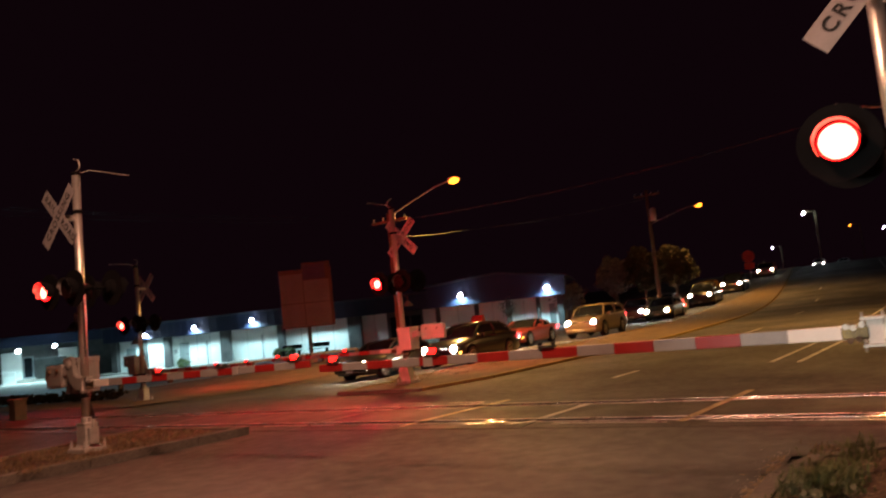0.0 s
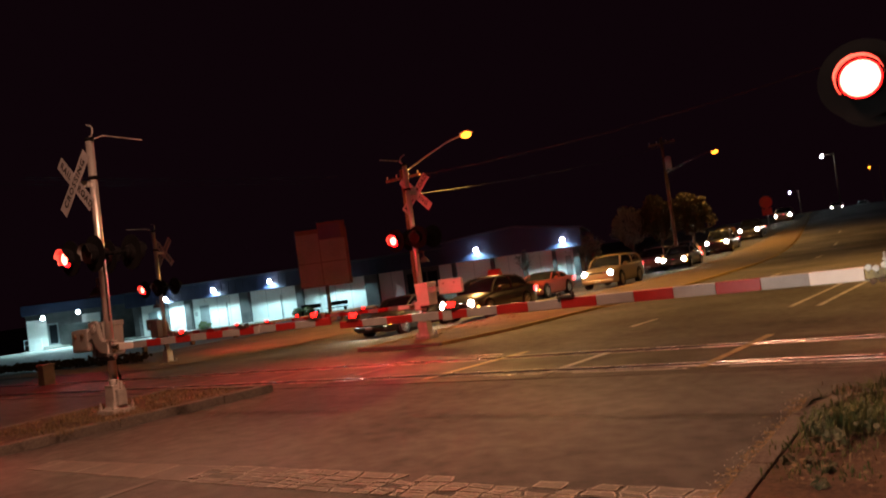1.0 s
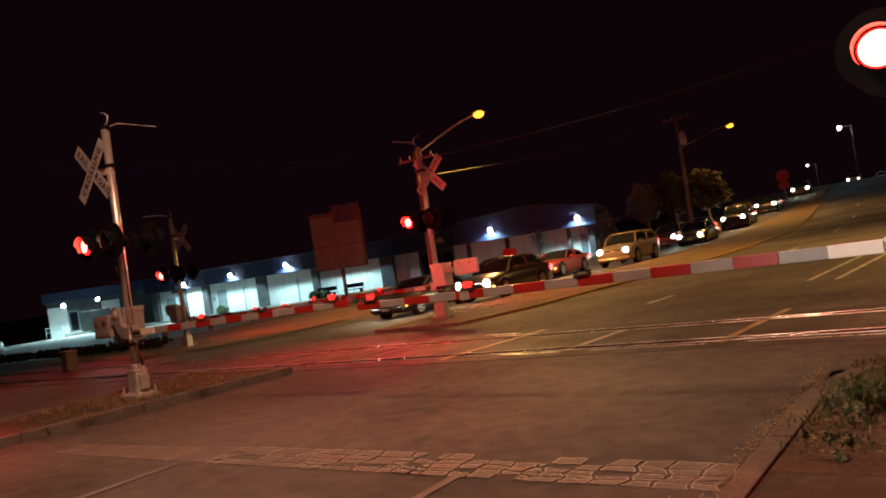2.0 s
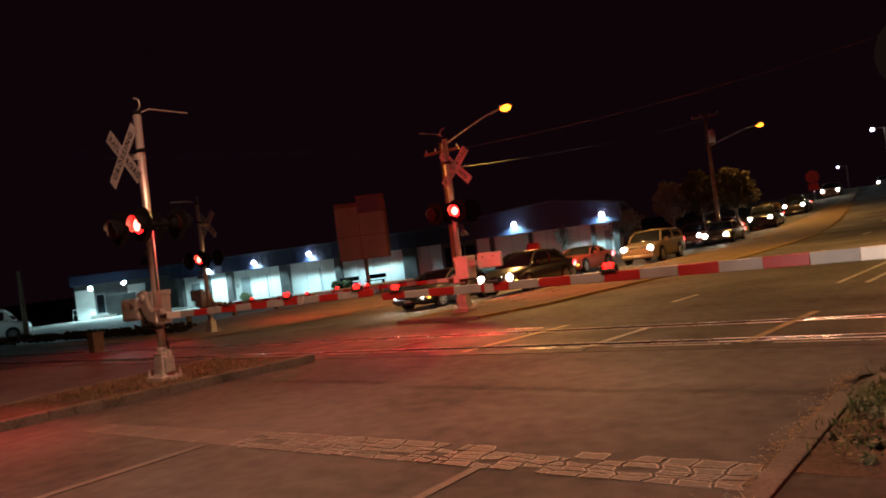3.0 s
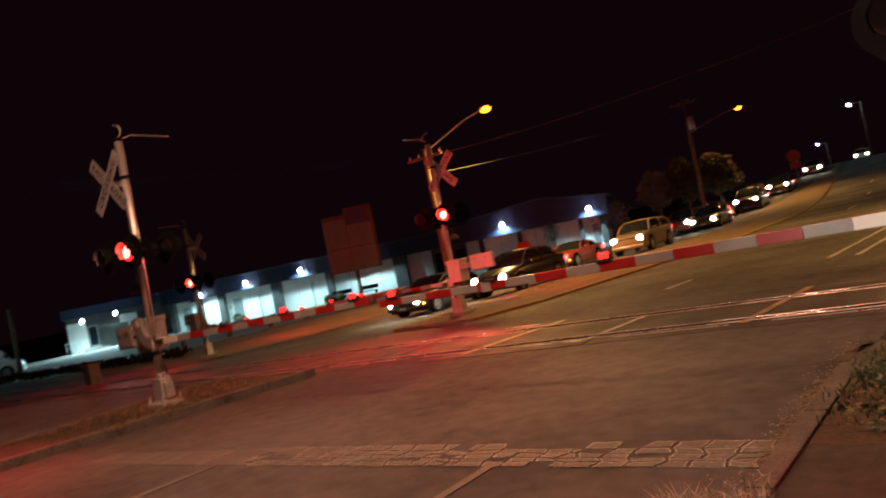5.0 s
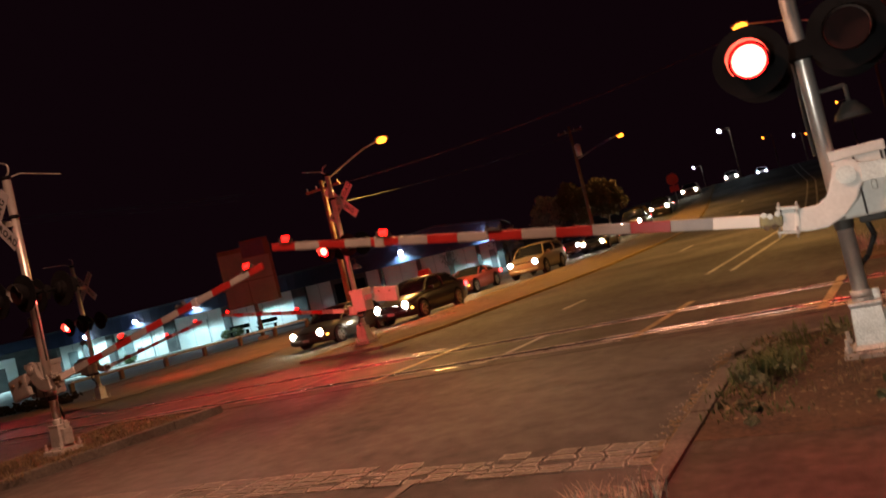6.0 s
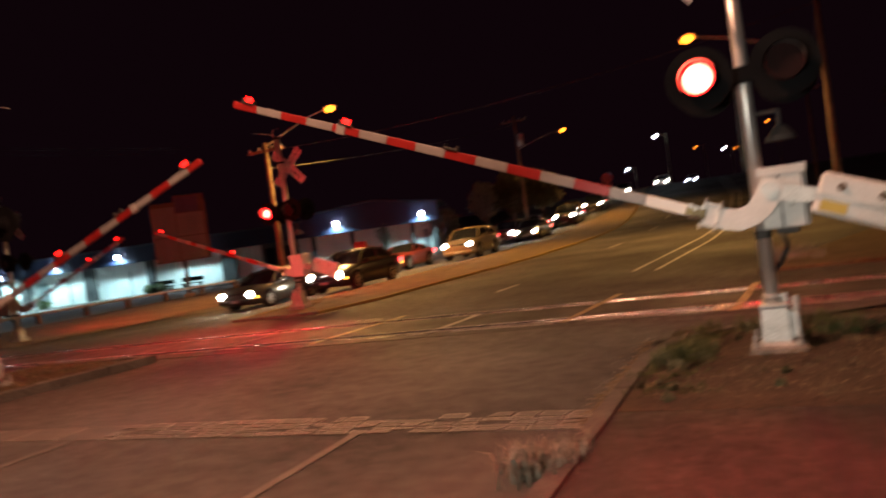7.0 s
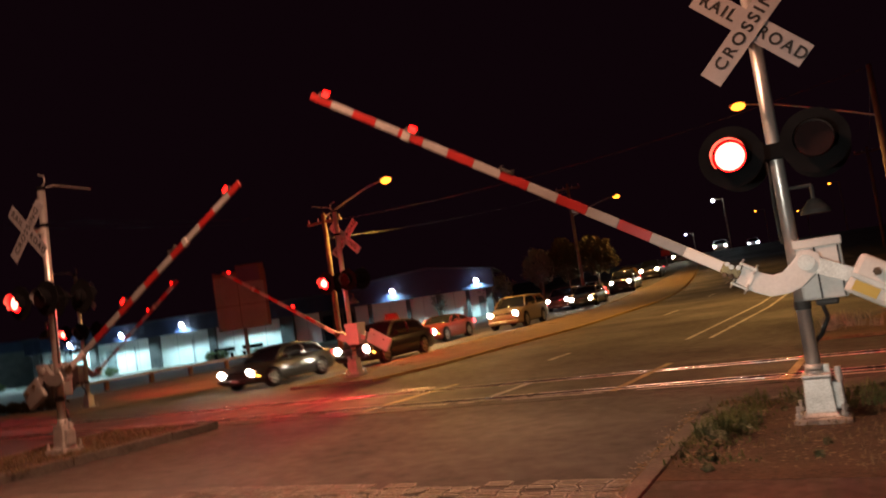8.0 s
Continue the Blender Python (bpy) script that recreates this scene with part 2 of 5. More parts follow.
def prism(bm, outline, y0, y1):
    """An outline in x and z, pulled along y."""
    front = [bm.verts.new((x, y0, z)) for x, z in outline]
    back = [bm.verts.new((x, y1, z)) for x, z in outline]
    bm.faces.new(front)
    bm.faces.new(back[::-1])
    n = len(outline)
    for i in range(n):
        bm.faces.new((front[i], back[i], back[(i + 1) % n], front[(i + 1) % n]))
    bmesh.ops.recalc_face_normals(bm, faces=bm.faces)
    return bm


def loft(bm, rings, cap=True):
    vs = [[bm.verts.new(p) for p in ring] for ring in rings]
    n = len(rings[0])
    for a, b in zip(vs[:-1], vs[1:]):
        for i in range(n):
            bm.faces.new((a[i], a[(i + 1) % n], b[(i + 1) % n], b[i]))
    if cap:
        bm.faces.new(vs[0][::-1])
        bm.faces.new(vs[-1])
    bmesh.ops.recalc_face_normals(bm, faces=bm.faces)
    return bm


B = bmesh.new


def thing(name, at, label, category, group="", turn=0.0):
    ob = new(name)
    ob.matrix_world = pose(*at, 0, 0, turn)
    return tagged(ob, label, category, group)


# ---- ground and roads ----
def bend(y):
    return -0.0017 * max(0.0, min(y, 60) - 25) ** 2 - 0.119 * max(0.0, y - 60)


def rise(x, y):
    """Height of the ground: the far carriageway lies lower, the road climbs a hill behind."""
    hill = 0.0012 * max(0.0, min(y, 90) - 40) ** 2
    if y > 400:
        hill += 0.02 * min(y - 95, 60)
    k = min(1.0, max(0.0, (-13.0 - x) / 4.0)) * min(1.0, max(0.0, (y - 13.5) / 4.0))
    lot = min(0.22, max(0.0, -33.0 - x) * 0.0085) * min(1.0, max(0.0, (y - 15.0) / 3.0))
    return hill - 0.16 * k - lot


def sheet(name, x_of, ys, nx, lift, material, label, category="", kind="structure", thick=0.0):
    """A strip of ground that follows the road: x_of(y) gives its two edges."""
    bm = B()
    grid = []
    for y in ys:
        a, b = x_of(y)
        grid.append([bm.verts.new((a + (b - a) * i / nx, y, rise(a + (b - a) * i / nx, y) + lift)) for i in range(nx + 1)])
    for r0, r1 in zip(grid[:-1], grid[1:]):
        for i in range(nx):
            bm.faces.new((r0[i], r0[i + 1], r1[i + 1], r1[i]))
    if thick:
        low = [[bm.verts.new((v.co.x, v.co.y, v.co.z - thick)) for v in row] for row in grid]
        rim = grid[0] + [r[-1] for r in grid[1:]] + grid[-1][-2::-1] + [r[0] for r in grid[-2:0:-1]]
        rim2 = low[0] + [r[-1] for r in low[1:]] + low[-1][-2::-1] + [r[0] for r in low[-2:0:-1]]
        n = len(rim)
        for i in range(n):
            bm.faces.new((rim[i], rim2[i], rim2[(i + 1) % n], rim[(i + 1) % n]))
        bmesh.ops.delete(bm, geom=[v for v in bm.verts if not v.link_faces], context="VERTS")
    bmesh.ops.recalc_face_normals(bm, faces=bm.faces)
    for f in bm.faces:
        if abs(f.normal.z) > 0.5 and f.normal.z < 0:
            f.normal_flip()
    return tagged(finish(name, bm, material), label, category, "", kind)


def steps(a, b, d):
    n = max(1, round((b - a) / d))
    return [a + (b - a) * i / n for i in range(n + 1)]


far_ys = steps(-60, 20, 2) + steps(22, 160, 3) + [200, 300, 600, 1200, 2500]
bm = B()
xs = [-2500, -800, -300, -160, -110, -80, -60, -45, -36, -30] + [x * 1.0 for x in range(-27, 8)] + [10, 16, 26, 45, 80, 160, 400, 1000, 2500]
ys_all = [-2500, -600, -200, -100] + far_ys
rows_v = [[bm.verts.new((x + (bend(y) if -30 < x < 10 else 0), y, rise(x, y) - 0.03)) for x in xs] for y in ys_all]
for r0, r1 in zip(rows_v[:-1], rows_v[1:]):
    for i in range(len(xs) - 1):
        bm.faces.new((r0[i], r0[i + 1], r1[i + 1], r1[i]))
tagged(finish("ground", bm, FARGROUND), "dark bare ground with sparse grass at night", "ground", "", "structure")

road_ys = steps(-60, 20, 1) + steps(22, 160, 3)
sheet("road", lambda y: (-24.2 + bend(y), (-1.50 if y < 8.2 else min(2.6, -1.5 + (y - 8.2) * 2.0)) + bend(y)), road_ys, 30, 0.0, ASPHALT, "worn damp asphalt road with patches and faint tyre tracks", "road")
sheet("parking_lot", lambda y: (-82, -27.0), steps(17.5, 42, 2), 12, -0.02, CONCRETE, "pale concrete parking lot before the low building", "parking lot")
sheet("pavement", lambda y: (-1.335, 5.0), steps(-12, 4.85, 1), 6, 0.05, ASPHALT_OLD, "dark smooth footpath beside the road", "pavement", thick=0.16)
sheet("verge", lambda y: (-1.335, 5.0), steps(4.86, 8.3, 0.4), 10, 0.05, DIRT, "weedy dirt verge with dead leaves at the crossing", "verge", thick=0.16)
sheet("far_verge", lambda y: (-0.6 + min(3.4, max(0, (y - 14.5) * 0.35)) + bend(y), 9.0 + bend(y)), steps(14.2, 60, 1.5), 8, 0.06, GRASSY, "dry grass verge lit orange by the street lamps", "verge", thick=0.1)

sheet("berm", lambda y: (-31.6, -20.7 + 0.05 * max(0, 20 - y)), steps(13.4, 46, 1.5), 8, 0.03, BERM, "bare brown dirt strip between road and lot", "verge")


BALLAST = mat("dark_track_ballast", (0.012, 0.010, 0.009), 0.95, 0, (0.035, 0.028, 0.023), 3.0, 0.9, 14, 0.5, spec=0.2)
sheet("track_bed", lambda y: (-60.0, -20.7 - max(0.0, 10.2 - y) * 1.35), steps(8.2, 13.4, 0.4), 10, 0.013, BALLAST, "dark ballast beside the rails past the crossing", "track bed")


def kerb(name, line, width, height, material, label):
    """A kerb as separate stones along a line of points."""
    top = thing(name, (0, 0, 0), label, "kerb")
    top["kind"] = "structure"
    for a, b in zip(line[:-1], line[1:]):
        a, b = Vector((*a, 0)), Vector((*b, 0))
        n = max(1, round((b - a).length / 1.5))
        for i in range(n):
            p, q = a.lerp(b, i / n), a.lerp(b, (i + 1) / n)
            ang = math.atan2(q.y - p.y, q.x - p.x)
            bm = B()
            ln = (q - p).length
            box(bm, 0.006, ln - 0.006, -width / 2, width / 2, -0.12, height, 0.02)
            st = part("kerb_stone", bm, material, top)
            st.matrix_local = Matrix.Translation((p.x, p.y, rise(p.x, p.y))) @ Matrix.Rotation(ang, 4, "Z")
    return top


kerb("kerb_near", [(-1.39, -12), (-1.42, 7.0), (-1.2, 7.8), (-0.6, 8.3), (5.0, 8.35)], 0.16, 0.075, KERB, "worn concrete kerb at the road edge")


def island(name, right, left, ys, material, kerb_mat, label):
    sheet(name, lambda y: (left(y) + 0.16, right(y) - 0.16), ys, 6, 0.11 if kerb_mat is KERB else 0.05, material, label, "median", thick=0.16)
    hk = 0.14 if kerb_mat is KERB else 0.07
    pts = [(right(y) - 0.09, y) for y in ys[::2]] + [(right(ys[-1]) - 0.09, ys[-1])]
    kerb("kerb_" + name, pts, 0.2, hk, kerb_mat, "concrete kerb of the median, " + ("tinted yellow as lamplight" if kerb_mat is LAMPLIT_KERB else "bare and worn"))
    pts = [(left(y) + 0.09, y) for y in ys[::2]] + [(left(ys[-1]) + 0.09, ys[-1])]
    kerb("kerb_" + name + "_far_side", pts, 0.2, hk, kerb_mat, "concrete kerb along the far side of the median")
    for y in (ys[0], ys[-1]):
        kerb("kerb_" + name + "_end", [(left(y), y), (right(y), y)], 0.2, hk, KERB, "concrete kerb across the end of the median")


near_right = lambda y: -10.52 - 0.19 * max(0, 9.0 - y) if y > 4 else -11.47
island("median_near", near_right, lambda y: -13.6, steps(-40, 3.5, 3) + steps(4, 9.1, 0.85), DIRT, KERB, "dirt and leaf litter on the narrow median")
island("median_far", lambda y: -9.95 + min(0.85, max(0.0, y - 18) * 0.1) + bend(y) - 0.30 * max(0, 17 - y), lambda y: -13.3 + bend(y), steps(14.6, 30, 1.1) + steps(33, 120, 3), GRASSY, LAMPLIT_KERB, "dry grass median lit orange between the carriageways")


# ---- railway crossing ----
NEAR_RAIL, FAR_RAIL = 10.30, 11.97
track = thing("railway_track", (0, 0, 0), "shiny steel rails set in the road crossing", "railway")
track["kind"] = "structure"
TURN = Matrix.Rotation(math.atan(0.022), 4, "Z")


def rod(bm, x0, x1, half, crown, low, seed, flat=1.0):
    """A rail head with a rounded crown, worn a little uneven along its length."""
    rg = random.Random(int(seed * 1000))
    rings = []
    for x in steps(x0, x1, 0.6):
        dy, dz = rg.uniform(-0.0015, 0.0015), rg.uniform(-0.0006, 0.0006)
        if flat < 1.0:
            # a rail's head: a wide, almost flat crown with square shoulders
            top = low + crown
            prof = [(half, top - 0.012), (half, top - 0.004), (half * 0.93, top - 0.0022)]
            prof += [(half * k / 10, top - (half * k / 10) ** 2 / 0.55) for k in (9, 8, 6, 4, 2, 0, -2, -4, -6, -8, -9)]
            prof += [(-half * 0.93, top - 0.0022), (-half, top - 0.004), (-half, top - 0.012)]
            rings.append([(x, half, -0.1)] + [(x, y + dy, z + dz) for y, z in prof] + [(x, -half, -0.1)])
            continue
        rings.append([(x, half + dy, -0.1)] + [(x, half * math.cos(radians(a)) + dy, low + crown * max(0.0, math.sin(radians(a))) ** flat + dz) for a in range(0, 181, 18)] + [(x, -half + dy, -0.1)])
    return loft(bm, rings)


for base in (NEAR_RAIL, FAR_RAIL):
    bm = B()
    rod(bm, -75, 60, 0.035, 0.014, 0.010, base, 0.33)
    rail = part("rail", bm, RAIL_STEEL, track, "polished steel rail head", True)
    rail.matrix_local = Matrix.Translation((0, base, 0)) @ TURN
    for off in (0.085, -0.075):
        bm = B()
        box(bm, -24.2, 2.0, off - 0.024, off + 0.024, -0.1, 0.003)
        fl = part("flangeway", bm, FLANGE, track, "black rubber flangeway strip")
        fl.matrix_local = Matrix.Translation((0, base, 0)) @ TURN
    for off in (0.128, -0.118):
        bm = B()
        rod(bm, -24.0, 1.9, 0.007, 0.008, 0.011, base + off)
        gs = part("guard_strip", bm, STEEL, track, "thin bright steel guard strip", True)
        gs.matrix_local = Matrix.Translation((0, base + off, 0)) @ TURN
# little discs added beside the rails to give dots of reflected lamplight
glint_mesh = None
for base in (NEAR_RAIL, FAR_RAIL):
    for k in range(92):
        x, off = -23.2 + (k // 2) * 0.545 + 0.11 * math.sin(k // 2 * 2.7), (-0.118, 0.128)[k % 2]
        if glint_mesh is None:
            bm = B()
            bmesh.ops.create_uvsphere(bm, u_segments=16, v_segments=12, radius=0.030, matrix=Matrix.Diagonal((1.2, 0.7, 0.16, 1)))
            cl = part("rail_glint", bm, GLINT_STEEL, track, "small shiny disc standing for a lamp's glint on the rail", True)
            glint_mesh = cl.data
        else:
            cl = new("rail_glint", glint_mesh)
            cl.parent = track
        cl.location = (x, base + 0.022 * x + off, 0.018)
for k in range(1, 11):
    x0 = -24.0 + k * 2.36
    for lo, hi in ((NEAR_RAIL + 0.14, FAR_RAIL - 0.14), (NEAR_RAIL - 0.62, NEAR_RAIL - 0.13), (FAR_RAIL + 0.13, FAR_RAIL + 0.62)):
        bm = B()
        box(bm, x0 + 0.01, x0 + 2.35, lo, hi, -0.1, 0.006 + 0.003 * (k % 2), 0.006)
        pn = part("crossing_panel", bm, PANEL, track)
        pn.matrix_local = TURN
# worn steel edge strips of the panels
for x0, x1, yy in ((-6.5, -5.5, 9.93), (-5.0, -3.3, 9.93), (-2.8, 1.4, 9.95), (-8.4, -7.6, 12.33)):
    bm = B()
    box(bm, x0, x1, yy - 0.018, yy + 0.018, -0.02, 0.014, 0.004)
    part("edge_strip", bm, STEEL, track, "worn bright steel edge of a panel")


def marking(name, pts, width, material, label, top=None):
    """A flat painted line along points in x and y."""
    bm = B()
    for a, b in zip(pts[:-1], pts[1:]):
        a, b = Vector((*a, 0)), Vector((*b, 0))
        side = (b - a).normalized().cross(Vector((0, 0, 1))) * width / 2
        n = max(1, int((b - a).length / 3))
        for i in range(n):
            p, q = a.lerp(b, i / n), a.lerp(b, (i + 1) / n)
            z0, z1 = rise(p.x, p.y) + 0.005, rise(q.x, q.y) + 0.005
            lo = [bm.verts.new((*c.xy, z)) for c, z in ((p - side, z0), (p + side, z0), (q + side, z1), (q - side, z1))]
            f = bm.faces.new(lo)
            if f.normal.z < 0:
                f.normal_flip()
    r = bmesh.ops.extrude_face_region(bm, geom=bm.faces[:])
    bmesh.ops.translate(bm, vec=(0, 0, 0.004), verts=[v for v in r["geom"] if isinstance(v, bmesh.types.BMVert)])
    bmesh.ops.recalc_face_normals(bm, faces=bm.faces)
    return tagged(finish(name, bm, material), label, "road marking", "", "structure")


marking("lane_line", [(-3.53, -30), (-3.53, 4.55)], 0.09, PAINT_BAR, "worn white lane line before the stop bar")
marking("lane_line", [(-6.98, -30), (-6.98, 4.5)], 0.12, PAINT_BAR, "worn white lane line on dark asphalt")
marking("double_line", [(-3.44, 17.1), (-2.9, 27.7), (-2.9, 40), (-4.6 + 0.3, 70), (-9, 110)], 0.11, PAINT_WHITE, "pale painted line of a double pair")
marking("double_line", [(-2.86, 16.9), (-2.4, 25.5), (-2.3, 40), (-4.0 + 0.3, 70), (-8.4, 110)], 0.11, PAINT_WHITE, "pale painted line of a double pair")
for y0 in (15.5, 27.8, 40, 52, 64):
    marking("lane_dash", [(-6.3 + bend(y0), y0), (-6.2 + bend(y0 + 2.2), y0 + (1.2 if y0 < 16 else 2.2))], 0.11, PAINT_WHITE, "short white lane dash")
CROSS_MARKS = [(-14.4, 9.6, -14.1, 12.0, PAINT_BAR), (-12.1, 9.6, -11.8, 12.1, PAINT_BAR), (-9.85, 9.65, -9.5, 12.2, PAINT_BAR), (-7.58, 9.75, -7.15, 12.45, PAINT_YELLOW), (-5.42, 9.95, -5.20, 11.75, PAINT_WHITE), (-3.16, 9.95, -2.9, 12.75, PAINT_YELLOW), (-0.75, 9.8, -0.58, 12.6, PAINT_YELLOW)]
for x0, y0, x1, y1, m in CROSS_MARKS:
    bm = B()
    side = 0.06

    lo = [bm.verts.new(p) for p in ((x0 - side, y0, 0.016), (x0 + side, y0, 0.016), (x1 + side, y1, 0.016), (x1 - side, y1, 0.016))]
    hi = [bm.verts.new((v.co.x, v.co.y, 0.020)) for v in lo]
    bm.faces.new(hi)
    for i in range(4):
        bm.faces.new((lo[i], lo[(i + 1) % 4], hi[(i + 1) % 4], hi[i]))
    tagged(finish("crossing_line", bm, m), "worn painted line across the crossing panels", "road marking", "", "structure")


# ---- crossing signals with gates ----
BEAM = 560  # watts of a lens
KEYED = []  # moving parts, with what moves them, keyed in motions()


def lettering(words, size, parent, at, turn, flip=False):
    data = bpy.data.curves.new("lettering", "FONT")
    data.body, data.size, data.extrude, data.offset = words, size, 0.002, 0.004
    data.align_x, data.align_y = "CENTER", "CENTER"
    data.space_character = 1.3
    data.materials.append(SIGN_INK)
    ob = new("lettering", data)
    ob.parent = parent
    ob.matrix_local = Matrix.Translation(at) @ Matrix.Rotation(radians(180 if flip else 0), 4, "Z") @ Matrix.Rotation(radians(-turn if flip else turn), 4, "Y") @ Matrix.Rotation(radians(90), 4, "X")
    ob["label"] = "black capital letters"
    return ob


def signal_lamp(top, x, out, hot, power):
    """One flashing lamp on the cross arm at x, that faces along out (-1: towards -y)."""
    y = 0.26 * out
    bm = B()
    cyl(bm, (x, 0, 2.68), (x, y - 0.05 * out, 2.68), 0.03, 0.03, 12)
    cyl(bm, (x, y, 2.68), (x, y + 0.13 * out, 2.68), 0.12, 0.165, 24)
    cyl(bm, (x, y - 0.05 * out, 2.68), (x, y, 2.68), 0.07, 0.12, 24)
    housing = part("signal_lamp", bm, BLACK, top, "black round lamp housing", True)
    bm = B()
    cyl(bm, (x, y + 0.06 * out, 2.68), (x, y + 0.075 * out, 2.68), 0.30, 0.30, 40)
    part("backing_disc", bm, BLACK, housing, "round matt black backing disc")
    n = 22
    rings = []
    for k, (yy, rr) in enumerate(((0.13, 0.170), (0.265, 0.176))):
        rings.append([])
        for i in range(n + 1):
            a = radians(-35 + 250 * i / n)
            rings[-1].append((rr * math.cos(a), yy, rr * math.sin(a)))
    for inner in (0, 1):
        bm = B()
        vs = [[bm.verts.new((x + p[0] * (1 - 0.05 * inner), y + (p[1] - (0.05 if (k and (i < 4 or i > n - 4)) else 0.0)) * out, 2.68 + p[2] * (1 - 0.05 * inner))) for i, p in enumerate(ring)] for k, ring in enumerate(rings)]
        for i in range(n):
            bm.faces.new((vs[0][i], vs[0][i + 1], vs[1][i + 1], vs[1][i]))
        if inner:
            part("hood_lining", bm, HOOD_LINING, housing, "inside of the hood, lightened to show the lens's glow", True)
        else:
            part("hood", bm, BLACK, housing, "black open-bottomed hood", True)
    # a lens that points at the eye shows its whole hot filament image; the others a small core in deep red
    zones = (((0.131, 0.150, 0.138, 0.128), LENS_CORE if hot else LENS_SIDE), ((0.150, 0.170, 0.128, 0.102), LENS_CORE if hot else LENS_SIDE), ((0.170, 0.184, 0.102, 0.06), LENS_CORE))
    for (y0, y1, r0, r1), material in zones:
        bm = B()
        cyl(bm, (x, y + y0 * out, 2.68), (x, y + y1 * out, 2.68), r0, r1, 32)
        part("lens", bm, material, housing, "glowing red round lens", True)
    bm = B()
    cyl(bm, (x, y + 0.131 * out, 2.68), (x, y + 0.140 * out, 2.68), 0.145, 0.138, 32)
    part("lens_rim", bm, LENS_RIM, housing, "deep red rim of the lens")
    # added blocking disc: it covers the lens for the dark half of each flash
    bm = B()
    cyl(bm, (0, 0.0, -0.155), (0, 0.008 * out, -0.155), 0.160, 0.160, 32)
    cyl(bm, (0, 0.0, -0.155), (0, -0.055 * out, -0.155), 0.159, 0.159, 32, False)
    sh = part("shutter", bm, LENS_OFF, housing, "added dark red disc that slides over the lens to put it out")
    sh.matrix_local = pose(x, y + 0.193 * out, 2.835)
    # the beam of the lens, cut off while the added disc stands before it
    beam = bpy.data.lights.new("signal_beam", "SPOT")
    beam.energy, beam.color, beam.shadow_soft_size = power, (1.0, 0.02, 0.03), 0.005
    beam.spot_size, beam.spot_blend = radians(125), 1.0
    bo = new("signal_beam", beam)
    here = top.matrix_world @ Vector((x, y + 0.189 * out, 2.68))
    bo.matrix_world = look(here, here + top.matrix_world.to_3x3() @ Vector((0, out, -0.08)))
    return housing, sh


def gate_arm(top, s, reach, lamps, coat, w0, w1, wz):
    """The gate arm, in its pivot's space, pointing along s (-1: to -x), with its crank and, from w0 to w1 behind it, counterweights."""
    bm = B()
    outline = [(s * 0.50, -0.445), (s * 0.30, -0.455), (s * 0.15, -0.43), (s * 0.02, -0.34), (s * -0.07, -0.22), (s * -0.13, -0.02)]
    outline += [(s * -0.12, 0.06), (s * -0.06, 0.12), (s * 0.03, 0.12), (s * 0.10, 0.06), (s * 0.115, -0.04), (s * 0.15, -0.17), (s * 0.22, -0.235), (s * 0.32, -0.255), (s * 0.50, -0.255)]
    prism(bm, outline, -0.035, 0.035)
    bmesh.ops.bevel(bm, geom=[e for e in bm.edges if abs(e.verts[0].co.y - e.verts[1].co.y) < 0.001], offset=0.012, segments=2, affect="EDGES")
    arm = part("gate_arm", bm, coat, top, "curved crank of the gate arm")
    bm = B()
    cyl(bm, (0, -0.06, 0), (0, -0.035, 0), 0.045, 0.045, 6)
    cyl(bm, (0, -0.05, 0), (0, -0.03, 0), 0.075, 0.075, 24)
    part("pivot_bolt", bm, GALV, arm, "steel pivot bolt")
    for z in (-0.245, -0.455):
        bm = B()
        box(bm, min(s * 0.36, s * 0.54), max(s * 0.36, s * 0.54), -0.055, 0.055, z - 0.012, z + 0.012, 0.004)
        for dx in (0.38, 0.52):
            cyl(bm, (s * dx, -0.045, z - 0.05), (s * dx, -0.045, z + 0.05), 0.010, 0.010, 8)
        part("clamp_plate", bm, GALV, arm, "bolted galvanised clamp")
    bm = B()
    a, b = sorted((s * 0.36, s * 0.40))
    box(bm, a, b, -0.042, 0.042, -0.46, -0.24, 0.004)
    part("crank_band", bm, ARM_BARE, arm, "pale band round the crank")
    for k, (dx, dz) in enumerate(((0.53, 0.06), (0.56, -0.05), (0.59, 0.04), (0.62, -0.06), (0.64, 0.05))):
        bm = B()
        cyl(bm, (s * dx, -0.07, -0.35 + dz), (s * dx, 0.06, -0.35 + dz), 0.014, 0.014, 8)
        cyl(bm, (s * dx, -0.065, -0.35 + dz), (s * dx, -0.045, -0.35 + dz), 0.026, 0.026, 6)
        part("bracket_bolt", bm, RUST if k % 2 else GALV, arm, "worn bracket bolt")
    bm = B()
    box(bm, min(s * 0.49, s * 0.68), max(s * 0.49, s * 0.68), -0.03, 0.03, -0.40, -0.305, 0.01)
    for dx in (0.53, 0.59, 0.65):
        cyl(bm, (s * dx, -0.05, -0.35), (s * dx, 0.05, -0.35), 0.016, 0.016, 8)
    part("breakaway_bracket", bm, BRASS, arm, "brassy bolted break-away bracket")
    z = -0.35

    def piece(r0, r1, h0, h1, material, name, d=0.018, label=""):
        bm = B()
        a, b = s * r0, s * r1
        loft(bm, [[(a, -d, z - h0), (a, d, z - h0), (a, d, z + h0), (a, -d, z + h0)], [(b, -d, z - h1), (b, d, z - h1), (b, d, z + h1), (b, -d, z + h1)]])
        bmesh.ops.bevel(bm, geom=bm.edges[:], offset=0.005, segments=1, affect="EDGES")
        return part(name, bm, material, arm, label)

    h = lambda r: 0.056 - 0.014 * min(1, r / 6.3)
